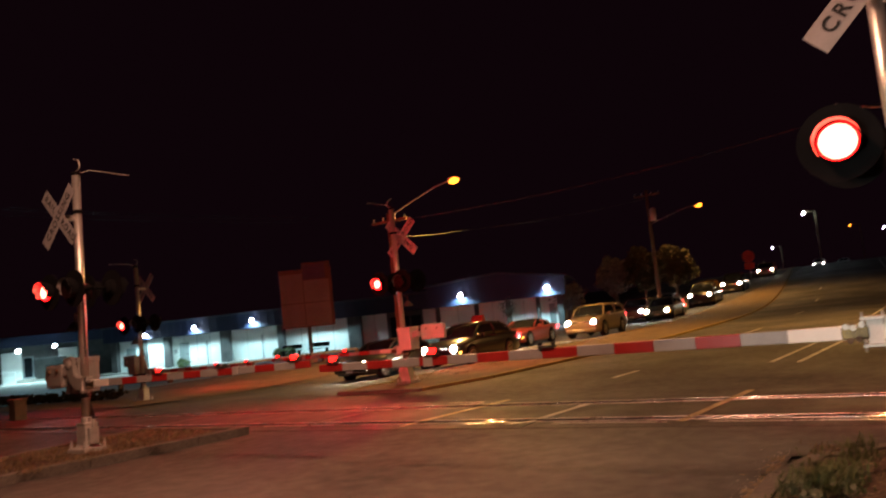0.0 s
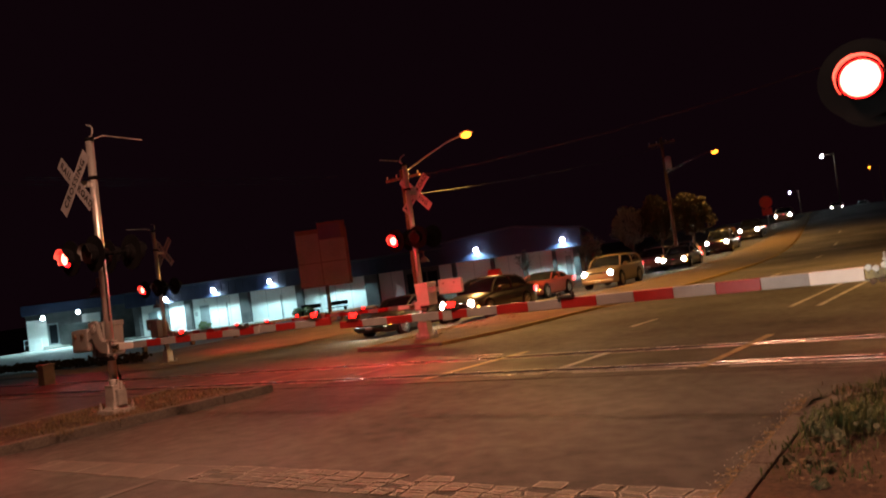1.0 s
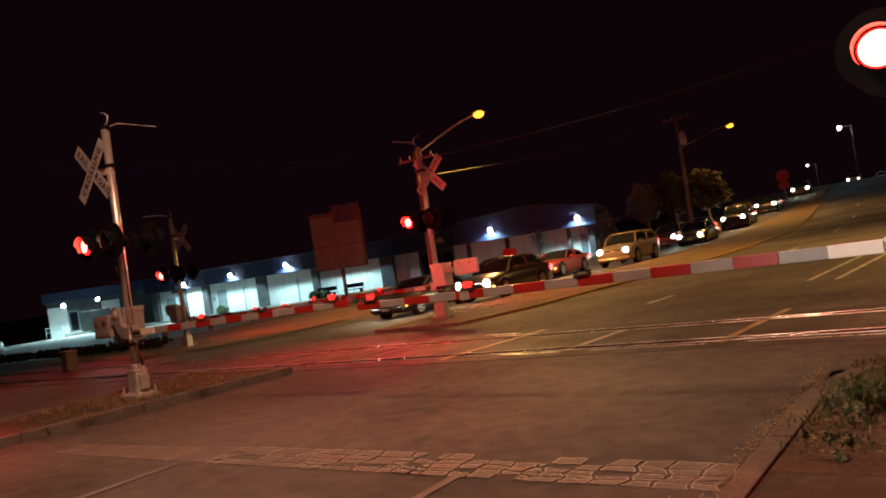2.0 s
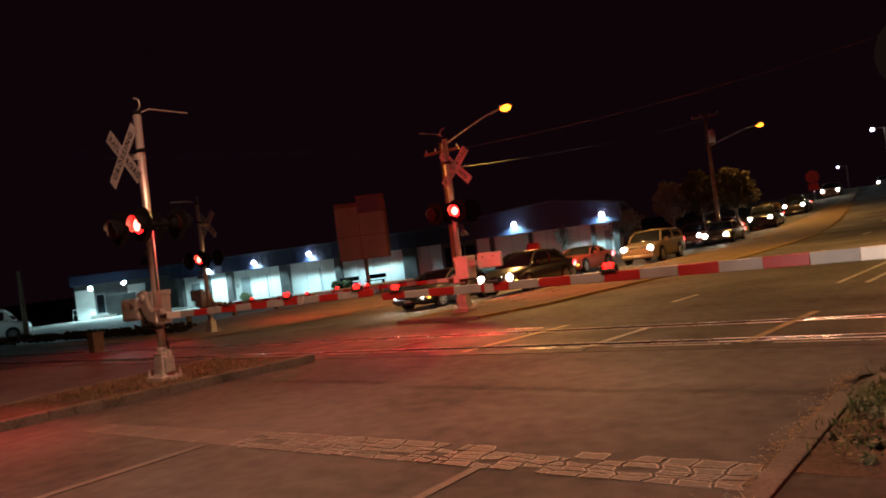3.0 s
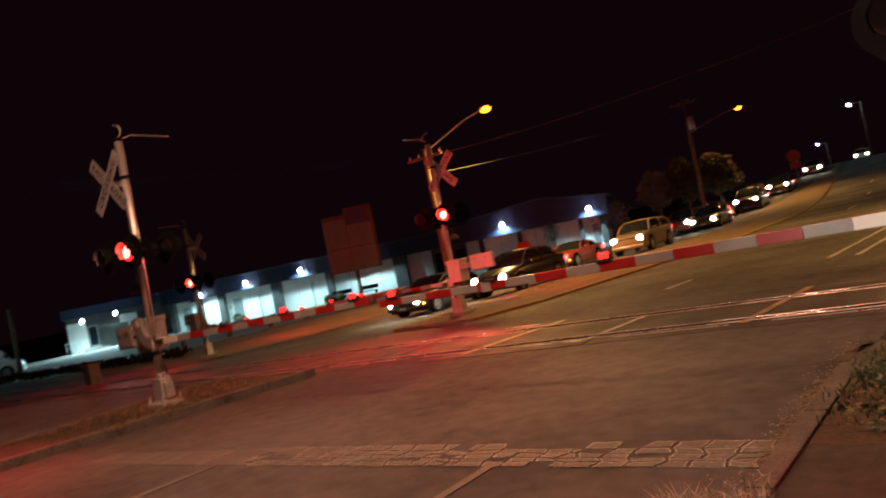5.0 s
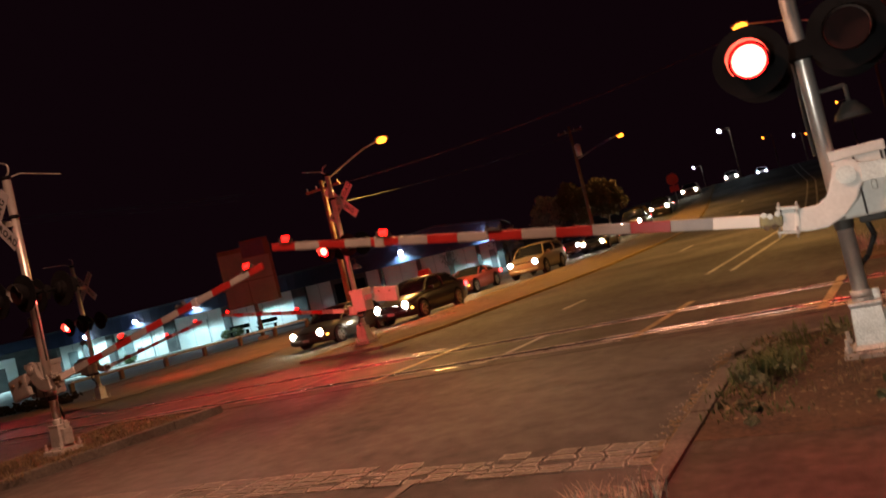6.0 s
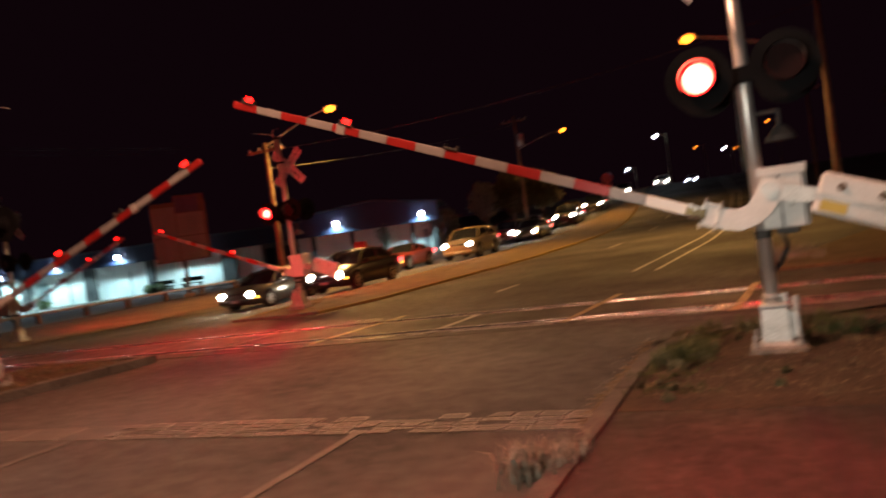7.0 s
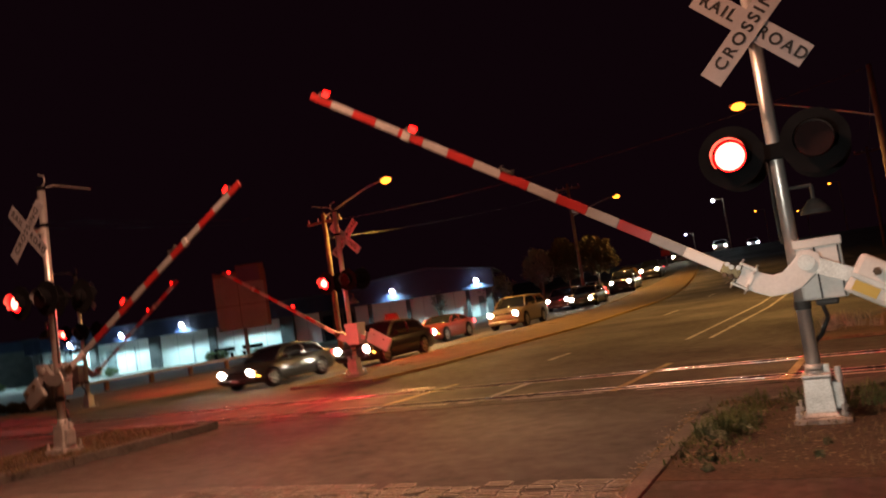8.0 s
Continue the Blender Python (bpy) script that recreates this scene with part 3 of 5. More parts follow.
    piece(0.64, 1.07, h(0.64), h(1.07), ARM_BARE, "arm_butt", 0.022, "bare white butt of the arm")
    r, red, width = 1.07, False, 0.372
    while r < reach - 0.05:
        q = min(r + width, reach)
        piece(r, q, h(r), h(q), ARM_RED if red else ARM_WHITE, "stripe", 0.018, "red reflective stripe" if red else "white reflective stripe")
        r, red = q, not red
    piece(reach * 0.735, reach * 0.755, h(4.6) + 0.012, h(4.6) + 0.012, GALV, "splice", 0.026, "bolted steel splice")
    lens_parts = []
    for k, rr in enumerate(lamps):
        x0 = s * rr
        top_z = z + h(rr)
        bm = B()
        box(bm, x0 - 0.09, x0 + 0.09, -0.033, 0.033, top_z + 0.001, top_z + 0.03, 0.01)
        box(bm, x0 - 0.085, x0 - 0.06, -0.032, 0.032, top_z + 0.03, top_z + 0.06, 0.01)
        box(bm, x0 + 0.06, x0 + 0.085, -0.032, 0.032, top_z + 0.03, top_z + 0.06, 0.01)
        part("lamp_bracket", bm, WIRE, arm, "dark grey housing of an arm lamp")
        bm = B()
        box(bm, -0.05, 0.05, -0.0155, 0.0155, 0.0, 0.055, 0.008)
        ln = part("arm_lamp", bm, ARM_LENS, arm, "small glowing red arm lamp", True)
        ln.matrix_local = pose(x0, 0, top_z + 0.032)
        lens_parts.append((ln, x0, top_z))
    # counterweights behind the pivot
    for yy in (-0.02, 0.34):
        bm = B()
        prism(bm, [(s * 0.05, -0.09), (s * 0.05, 0.07), (s * -(w0 + 0.14), 0.13 + wz), (s * -(w0 + 0.14), wz)], yy - 0.014, yy + 0.014)
        part("weight_bar", bm, GALV, arm, "grey counterweight bar")
    bm = B()
    a, b = sorted((s * -w0, s * -w1))
    box(bm, a, b, -0.05, 0.06, wz - 0.12, wz + 0.27, 0.05)
    part("counterweight", bm, coat, arm, "painted counterweight plate")
    for k in (0.25, 0.7):
        bm = B()
        xx, zz = s * -(w0 + (w1 - w0) * k), wz + 0.16
        cyl(bm, (xx, -0.085, zz), (xx, 0.07, zz), 0.02, 0.02, 10)
        cyl(bm, (xx, -0.075, zz), (xx, -0.05, zz), 0.04, 0.04, 6)
        part("weight_bolt", bm, RUST, arm, "dark bolt through the counterweight")
    if w1 > 1.0 and s < 0:
        bm = B()
        box(bm, a, b, -0.062, -0.0505, wz + 0.03, wz + 0.075, 0.004)
        part("weight_strap", bm, GALV, arm, "grey steel strap over the weight")
        bm = B()
        a, b = sorted((s * -0.44, s * -0.66))
        box(bm, a, b, -0.058, -0.0505, wz - 0.08, wz + 0.02)
        part("weight_label", bm, LABEL_YELLOW, arm, "yellow warning label")
    return arm, lens_parts


def crossing_signal(at, s, turn, reach, lamps, label, phase, low=0.0, arm_low=0.0, lean=(0.0, 0.0), fore=0.15, weights=(0.38, 1.13, 0.0)):
    """low, arm_low: how far the gate mechanism and the arm sit below those of the tallest mast; lean: degrees about x and y; fore: how far the arm stands before the mast; weights: the counterweights' reach and drop."""
    top = thing("crossing_signal", at, label, "crossing signal", "signals of the crossing", turn)
    # the dimmer light on B and D is put into a darker coat
    coat = ENAMEL if phase in "AC" else SHADED_ENAMEL
    top.matrix_world = pose(*at, lean[0], lean[1], turn)
    bm = B()
    box(bm, -0.24, 0.26, -0.22, 0.22, -0.1, 0.10, 0.03)
    part("foundation", bm, CONCRETE, top, "square concrete foot")
    bm = B()
    loft(bm, [[(-0.17, -0.15, 0.10), (0.17, -0.15, 0.10), (0.17, 0.15, 0.10), (-0.17, 0.15, 0.10)], [(-0.13, -0.12, 0.14), (0.14, -0.12, 0.14), (0.14, 0.12, 0.14), (-0.13, 0.12, 0.14)],
              [(-0.11, -0.11, 0.46), (0.13, -0.11, 0.46), (0.13, 0.11, 0.46), (-0.11, 0.11, 0.46)], [(-0.12, -0.12, 0.47), (0.14, -0.12, 0.47), (0.14, 0.12, 0.47), (-0.12, 0.12, 0.47)], [(-0.12, -0.12, 0.50), (0.14, -0.12, 0.50), (0.14, 0.12, 0.50), (-0.12, 0.12, 0.50)]])
    bmesh.ops.bevel(bm, geom=bm.edges[:], offset=0.008, segments=1, affect="EDGES")
    part("base_casting", bm, GALV, top, "pale cast junction base")
    for k in range(4):
        bm = B()
        x, y = (0.20 if k % 2 else -0.19), (0.17 if k > 1 else -0.17)
        cyl(bm, (x, y, 0.10), (x, y, 0.22), 0.016, 0.016, 8)
        cyl(bm, (x, y, 0.12), (x, y, 0.15), 0.032, 0.032, 6)
        part("anchor_bolt", bm, GALV, top, "galvanised anchor bolt")
    bm = B()
    box(bm, 0.13, 0.22, -0.08, 0.08, 0.16, 0.42, 0.015)
    cyl(bm, (0.20, 0, 0.42), (0.20, 0, 0.55), 0.035, 0.03, 12)
    part("side_box", bm, GALV, top, "small grey side box")
    bm = B()
    cyl(bm, (0, 0, 0.48), (0, 0, 4.68), 0.066, 0.066, 28)
    part("mast", bm, ALU, top, "tubular aluminium mast", True)
    for z, r in ((0.52, 0.085), (0.56, 0.085), (2.68, 0.082), (4.0, 0.078), (4.66, 0.074)):
        bm = B()
        cyl(bm, (0, 0, z - 0.03), (0, 0, z + 0.03), r, r, 28)
        box(bm, r - 0.01, r + 0.05, -0.02, 0.02, z - 0.025, z + 0.025, 0.004)
        part("mast_collar", bm, GALV if z < 1 else BLACK, top, "bolted collar", True)
    # curved conduit and thin rod at the mast's head
    bm = B()
    tube(bm, [(0.0, 0, 4.68)] + [(s * (0.02 + 0.10 * math.sin(radians(a))), 0, 4.70 + 0.10 * (1 - math.cos(radians(a)))) for a in range(0, 181, 30)] + [(s * -0.05, 0, 4.93)], 0.012, 8)
    part("conduit", bm, GALV, top, "curved thin conduit")
    bm = B()
    tube(bm, [(0, 0.02, 4.66), (0, 0.25, 4.75), (0, 1.0, 4.74)], 0.010, 8)
    part("rod", bm, GALV, top, "thin bent rod")
    # mechanism box on the side away from the arm
    a, b = sorted((s * -0.02, s * -0.42))
    bm = B()
    box(bm, a, b, -0.10, 0.28, 1.20 - low, 1.77 - low, 0.025)
    mech = part("mechanism_box", bm, coat, top, "painted steel gate mechanism box")
    bm = B()
    box(bm, a - 0.012, b + 0.012, -0.115, 0.29, 1.70 - low, 1.785 - low, 0.012)
    part("box_lid", bm, coat, mech, "overhanging lid")
    for xx in (a + 0.17, b - 0.03):
        bm = B()
        box(bm, xx - 0.008, xx + 0.008, -0.108, -0.10, 1.21 - low, 1.70 - low)
        part("seam", bm, FLANGE, mech, "dark door seam")
    bm = B()
    box(bm, a + 0.25, a + 0.29, -0.125, -0.10, 1.40 - low, 1.48 - low, 0.006)
    part("latch", bm, GALV, mech, "steel latch")
    bm = B()
    box(bm, a + 0.10, b - 0.10, -0.04, 0.2, 1.14 - low, 1.20 - low, 0.02)
    cyl(bm, (0, 0, 1.12 - low), (0, 0, 1.20 - low), 0.074, 0.08, 20)
    part("bracket", bm, WIRE, top, "clamp that holds the mechanism on the mast")
    bm = B()
    tube(bm, [(s * -0.16, 0.05, 1.2 - low), (s * -0.20, 0.06, 1.02 - low * 0.8), (s * -0.12, 0.09, 0.86 - low * 0.4), (s * -0.02, 0.10, 0.76), (s * 0.04, 0.10, 0.6), (0.03, 0.09, 0.5)], 0.022, 10)
    part("cable", bm, CABLE, top, "looping black cable", True)
    bm = B()
    tube(bm, [(s * 0.085, -0.02, 1.78 - low), (s * 0.09, -0.02, 2.2), (s * 0.075, -0.02, 2.62)], 0.014, 8)
    part("lamp_cable", bm, CABLE, top, "cable clipped to the mast")
    # bell
    bm = B()
    cyl(bm, (s * -0.26, 0.03, 2.06), (s * -0.26, 0.03, 2.16), 0.13, 0.05, 24)
    cyl(bm, (s * -0.26, 0.03, 2.02), (s * -0.26, 0.03, 2.06), 0.14, 0.13, 24)
    tube(bm, [(s * -0.26, 0.03, 2.16), (s * -0.26, 0.03, 2.30), (0, 0, 2.30)], 0.018, 8)
    part("bell", bm, WIRE, top, "grey gong bell on a bracket")
    # cross arm and lamps
    bm = B()
    cyl(bm, (-0.42, 0, 2.68), (0.42, 0, 2.68), 0.03, 0.03, 16)
    box(bm, -0.10, 0.10, -0.10, 0.10, 2.60, 2.76, 0.02)
    part("cross_arm", bm, BLACK, top, "black cross arm of the lamps")
    for x in (-0.37, 0.37):
        for out in (-1, 1):
            housing, sh = signal_lamp(top, x, out, phase == "A" and out < 0, BEAM * (0.3 if phase == "A" else 1.0))
            seen_left = (x < 0) == (turn == 0)
            KEYED.append(("shutter", sh, (x, (0.26 + 0.193) * out, 2.835), out, "L" if seen_left else "R"))
    # crossbuck
    bm = B()
    box(bm, -0.03, 0.03, -0.316, -0.06, 3.84, 3.94, 0.008)
    part("sign_bracket", bm, GALV, top, "steel sign bracket")
    for k, (ang, y) in enumerate(((45, -0.320), (-45, -0.332))):
        bm = B()
        rot = Matrix.Translation((0, y, 3.89)) @ Matrix.Rotation(radians(ang), 4, "Y")
        box(bm, -0.61, 0.61, -0.003, 0.003, -0.114, 0.114, 0.0, rot)
        blade = part("crossbuck_blade", bm, SIGN_WHITE, top, "white crossbuck blade with black letters")
        for face_y, flip in ((y - 0.0045, False), (y + 0.0045, True)):
            words = ("RAIL", "ROAD") if k == 0 else ("CROSSING",)
            for q, word in enumerate(words):
                off = (-0.355 if q == 0 else 0.355) if k == 0 else 0.0
                if flip:
                    off = -off
                    c = Vector((off * math.cos(radians(ang)), face_y, 3.89 - off * math.sin(radians(ang))))
                    lettering(word, 0.155 if k == 0 else 0.165, blade, c, ang, True)
                else:
                    lettering(word, 0.155 if k == 0 else 0.165, blade, (off * math.cos(radians(ang)), face_y, 3.89 - off * math.sin(radians(ang))), ang)
    arm, lens_parts = gate_arm(top, s, reach, lamps, coat, *weights)
    arm.matrix_local = pose(s * -0.11, -fore, 1.57 - arm_low)
    KEYED.append(("arm", arm, (s * -0.11, -fore, 1.57 - arm_low), s, phase))
    for k, (ln, x0, tz) in enumerate(lens_parts):
        if k:
            # the two inner lamps flash in turn by sinking into the arm
            near_left = (k == 1) == (phase in ("A", "D"))
            KEYED.append(("arm_lamp", ln, (x0, 0, tz + 0.032), s, "L" if near_left else "R"))
    return top


crossing_signal((-0.19, 6.90, 0.0), -1, 0, 6.27, (6.05, 4.62, 3.25), "aluminium crossing signal mast with rising striped gate beside the footpath", "A")
crossing_signal((-12.06, 7.13, 0.08), 1, 0, 5.42, (5.15, 3.75, 2.35), "aluminium crossing signal mast on the dirt median", "B", 0.22, 0.10, (-0.85, 0.5), 0.17, (0.20, 0.72, -0.26))
crossing_signal((-12.17, 16.02, 0.02), 1, 180, 5.30, (5.05, 3.75, 2.35), "crossing signal mast lit red on the grass median", "C", 0.30, 0.33)
crossing_signal((-23.24, 15.75, -0.16), -1, 180, 5.40, (5.15, 3.75, 2.35), "crossing signal mast by the parking lot", "D", 0.2, 0.2)


# ---- worn stop bar of cracked slabs ----
stop_bar = thing("stop_bar", (0, 0, 0), "worn pale stop bar, cracked into blocks", "road marking")
stop_bar["kind"] = "structure"
rng = random.Random(5)


def bar_piece(ring, z, rim=0.012):
    """A flake of the bar: worn in the middle, its curled edge painted pale as a highlight."""
    cx, cy = sum(p for p, q in ring) / len(ring), sum(q for p, q in ring) / len(ring)
    inner = []
    for p, q in ring:
        g = min(0.35, rim / max(0.03, math.hypot(cx - p, cy - q)))
        inner.append((p + (cx - p) * g, q + (cy - q) * g))
    bm = B()
    loft(bm, [[(p, q, 0.001) for p, q in ring], [(p, q, z) for p, q in ring], [(p, q, z - 0.002) for p, q in inner]])
    for f in bm.faces:
        f.material_index = 0 if all(abs(v.co.z - z + 0.002) < 1e-5 for v in f.verts) else 1
    ob = part("slab", bm, PAINT_BAR, stop_bar)
    ob.data.materials.append(EDGE_HIGHLIGHT)


cols = [-1.56]
while cols[-1] > -6.6:
    cols.append(cols[-1] - rng.uniform(0.10, 0.26) * (1 if cols[-1] > -4.2 else 1.7))
rows_y = [0.0, 0.20, 0.34, 0.52, 0.70, 1.0]
knots = {}
for i, x in enumerate(cols):
    for j, f in enumerate(rows_y):
        lo, hi = 4.56 + 0.012 * (x + 1.5), 5.10 - 0.004 * (x + 1.5) ** 2 * (0.4 if x > -5 else 0.5)
        wob = 0.0 if j in (0, 5) else rng.uniform(-0.022, 0.022)
        knots[i, j] = (x + rng.uniform(-0.04, 0.04), lo + (hi - lo) * f + wob + rng.uniform(-0.012, 0.012))
for i in range(len(cols) - 1):
    for j in range(5):
        if rng.random() < (0.02, 0.04, 0.07, 0.12, 0.20)[j]:
            continue
        ring4 = [knots[i, j], knots[i, j + 1], knots[i + 1, j + 1], knots[i + 1, j]]
        cx, cy = sum(p[0] for p in ring4) / 4, sum(p[1] for p in ring4) / 4
        gap = rng.uniform(0.003, 0.012)
        ring = []
        for k in range(4):
            p, q = ring4[k], ring4[(k + 1) % 4]
            for f in (0.04, 0.22, 0.42, 0.60, 0.80, 0.96):
                px, py = p[0] + (q[0] - p[0]) * f, p[1] + (q[1] - p[1]) * f
                d = math.hypot(cx - px, cy - py)
                g = min(0.5, (gap + rng.uniform(0, 0.016)) / max(d, 0.03))
                ring.append((px + (cx - px) * g, py + (cy - py) * g))
        bar_piece(ring, 0.008 + rng.uniform(0, 0.005))
# the far end is worn thin but whole
x = cols[-1]
while x > -9.7:
    nx = max(-9.7, x - rng.uniform(0.5, 0.9))
    bar_piece([(x - 0.004, 4.52), (x - 0.004, 5.02 - 0.09 * (-6.6 - x) * 0.5), (nx + 0.004, 5.02 - 0.09 * (-6.6 - nx) * 0.5), (nx + 0.004, 4.51)], 0.006, 0.004)
    x = nx


# ---- cars ----
def car_mesh_parts(top, kind, body_m, lit="warm", roof_sign=False):
    """A car in its own space: front at y = 0, pointing to -y, length along +y."""
    if kind == "sedan":
        L, W, belt, high, st = 4.7, 0.89, 0.92, 1.43, [(0, .68, .34, .60), (.10, .80, .22, .68), (.9, .88, .18, .84), (1.45, .89, .18, .92), (2.6, .89, .18, .93), (3.7, .89, .18, .95), (4.3, .86, .2, .97), (4.62, .80, .26, .93), (4.7, .72, .36, .78)]
        gh = (1.25, 4.05, 2.0, 3.35)
    elif kind == "coupe":
        L, W, belt, high, st = 4.5, 0.88, 0.86, 1.24, [(0, .66, .34, .56), (.12, .80, .20, .66), (1.0, .87, .17, .80), (1.7, .88, .17, .86), (2.6, .88, .17, .87), (3.4, .88, .17, .90), (4.0, .86, .2, .92), (4.4, .80, .26, .88), (4.5, .72, .36, .74)]
        gh = (1.6, 3.7, 2.25, 2.95)
    elif kind == "suv":
        L, W, belt, high, st = 4.6, 0.92, 1.02, 1.59, [(0, .74, .38, .70), (.10, .86, .26, .84), (.8, .91, .24, .98), (1.25, .92, .24, 1.03), (2.6, .92, .24, 1.05), (3.8, .92, .24, 1.06), (4.4, .90, .28, 1.08), (4.58, .86, .34, 1.04), (4.6, .80, .42, .92)]
        gh = (1.1, 4.5, 1.75, 4.1)
    elif kind == "pickup":
        L, W, belt, high, st = 5.6, 0.98, 1.14, 1.86, [(0, .80, .46, .86), (.10, .94, .34, 1.0), (.9, .97, .32, 1.12), (1.4, .98, .32, 1.16), (2.8, .98, .32, 1.16), (3.6, .98, .32, 1.16), (5.2, .97, .34, 1.16), (5.55, .94, .40, 1.14), (5.6, .90, .46, 1.0)]
        gh = (1.3, 3.5, 1.9, 3.2)
    else:
        L, W, belt, high, st = 5.6, 1.0, 1.25, 2.10, [(0, .82, .40, .80), (.10, .95, .30, .98), (.7, .99, .28, 1.12), (1.0, 1.0, .28, 1.22), (2.8, 1.0, .28, 1.26), (4.2, 1.0, .28, 1.28), (5.2, 1.0, .30, 1.28), (5.55, .97, .36, 1.26), (5.6, .94, .44, 1.2)]
        gh = (0.85, 5.55, 1.55, 5.4)
    bm = B()
    rings = []
    for y, w, z0, z1 in st:
        rings.append([(-w * .9, y, z0), (w * .9, y, z0), (w, y, z0 + .12), (w * 1.0, y, (z0 + z1) * .52), (w * .97, y, z1 - .10), (w * .88, y, z1), (0, y, z1 + .03), (-w * .88, y, z1), (-w * .97, y, z1 - .10), (-w * 1.0, y, (z0 + z1) * .52), (-w, y, z0 + .12)])
    loft(bm, rings)
    body = part("body", bm, body_m, top, "", True)
    # cabin: curved glass under a crowned roof
    b0, b1, r0, r1 = gh
    wb, wr = W * .88, W * .68
    base, rf = belt - .02, high - .05
    mid = lambda a, b: a + (b - a) * .5
    line = [(b0, 0.0), (mid(b0, r0), .56), (mid(mid(b0, r0), r0), .80), (r0, .95), (mid(r0, r1) - .25, 1.0), (mid(r0, r1) + .3, .99), (r1, .93), (mid(r1, b1), .60), (b1, 0.0)]
    rise_to = lambda f: base + (rf + .02 - base) * f
    bm = B()
    rings = []
    for y, f in line:
        z, w = rise_to(f), wb + (wr - wb) * f
        bow = wb + (w - wb) * .45 + .03 * f
        rings.append([(-wb, y, base - .01), (wb, y, base - .01), (bow, y, base + (z - base) * .5), (w, y, z), (0, y, z + .025 * f), (-w, y, z), (-bow, y, base + (z - base) * .5)])
    loft(bm, rings)
    part("glazing", bm, GLASS_DARK if kind != "van" else body_m, top, "dark car glazing" if kind != "van" else "white panelled van sides", True)
    bm = B()
    rings = []
    for y, f in line[2:-1] if kind == "van" else line[3:-2]:
        z, w = rise_to(f), wb + (wr - wb) * f
        rings.append([(-w - .03, y, z - .05), (w + .03, y, z - .05), (w + .02, y, z + .005), (w * .7, y, z + .035), (0, y, z + .05), (-w * .7, y, z + .035), (-w - .02, y, z + .005)])
    loft(bm, rings)
    part("roof", bm, body_m if kind != "coupe" else BLACK, top, "", True)
    for sx in (-1, 1):
        ts = [(b0, r0), (b1, r1)] + ([(mid(b0, b1) + .1, mid(r0, r1) + .1)] if kind != "pickup" else [])
        for yb, yr in ts:
            bm = B()
            a, b = Vector((sx * wb, yb, base)), Vector((sx * (wr + .02), yr, rf - .01))
            c = a.lerp(b, .5) + Vector((sx * .03, (-.05 if yb < L / 2 else .05) if yr != yb else 0, .06))
            tube(bm, [a, c, b], .035, 8)
            part("pillar", bm, body_m, top)
        bm = B()
        box(bm, sx * (W + .0) - .09, sx * (W + .0) + .09, b0 + .45, b0 + .55, belt, belt + .13, .03)
        part("wing_mirror", bm, body_m, top)
    if kind == "van":
        bm = B()
        loft(bm, [[(-.80, b0 - .0, base + .06), (.80, b0 - .0, base + .06), (.80, b0 + .05, base + .06), (-.80, b0 + .05, base + .06)], [(-.70, r0 - .12, rf - .1), (.70, r0 - .12, rf - .1), (.70, r0 - .05, rf - .1), (-.70, r0 - .05, rf - .1)]])
        part("windscreen", bm, GLASS_DARK, top, "dark windscreen")
        for sx in (-1, 1):
            bm = B()
            box(bm, sx * .84 - .04, sx * .84 + .04, 1.35, 2.2, 1.3, 1.85, .02)
            part("side_window", bm, GLASS_DARK, top, "dark side window")
    rw = {"sedan": .32, "coupe": .32, "suv": .36, "pickup": .40, "van": .37}[kind]
    for sx in (-1, 1):
        for y in (.92, L - 1.05 if kind != "van" else L - 1.4):
            bm = B()
            cyl(bm, (sx * (W - .02), y, rw + .03), (sx * (W + .012), y, rw + .03), rw + .07, rw + .05, 28)
            part("wheel_arch", bm, BLACK, top, "dark wheel arch")
            bm = B()
            cyl(bm, (sx * (W - .19), y, rw), (sx * (W + .02), y, rw), rw, rw - .012, 28)
            wheel = part("wheel", bm, TYRE, top, "black tyre", True)
            bm = B()
            cyl(bm, (sx * (W + .012), y, rw), (sx * (W + .028), y, rw), rw * .66, rw * .62, 24)
            part("rim", bm, RIM, wheel, "alloy rim")
            for k in range(5):
                bm = B()
                a = 2 * math.pi * k / 5
                cyl(bm, (sx * (W + .031), y + math.cos(a) * rw * .40, rw + math.sin(a) * rw * .40), (sx * (W + .035), y + math.cos(a) * rw * .40, rw + math.sin(a) * rw * .40), rw * .13, rw * .13, 10)
                part("rim_hole", bm, BLACK, wheel)
    hz = {"sedan": .62, "coupe": .58, "suv": .76, "pickup": .92, "van": .82}[kind]
    front_y = .06
    for sx in (-1, 1):
        bm = B()
        box(bm, sx * W * .72 - .17, sx * W * .72 + .17, front_y - .02, front_y + .20, hz - .075, hz + .075, .03)
        hl = part("headlight", bm, CHROME, top, "chromed headlight unit")
        bm = B()
        cyl(bm, (sx * W * .72, front_y - .06, hz), (sx * W * .72, front_y - .02, hz), .11, .135, 20)
        m = {"warm": HEAD_GLOW, "cool": HEAD_BLUE, "off": CHROME, "mixed": HEAD_BLUE if sx > 0 else HEAD_GLOW}[lit]
        part("bulb", bm, m, hl, "lit headlight" if lit != "off" else "unlit headlight")
        bm = B()
        box(bm, sx * W * .86 - .06, sx * W * .86 + .06, front_y + .10, front_y + .24, hz - .17, hz - .10, .015)
        part("marker_lamp", bm, AMBER_GLOW if lit != "off" else CHROME, top, "amber marker lamp")
        bm = B()
        box(bm, sx * W * .80 - .12, sx * W * .80 + .12, L - .10, L - .005, hz + .06, hz + .22, .02)
        part("tail_lamp", bm, TAIL_GLOW if lit != "off" else LENS_OFF, top, "red tail lamp")
    bm = B()
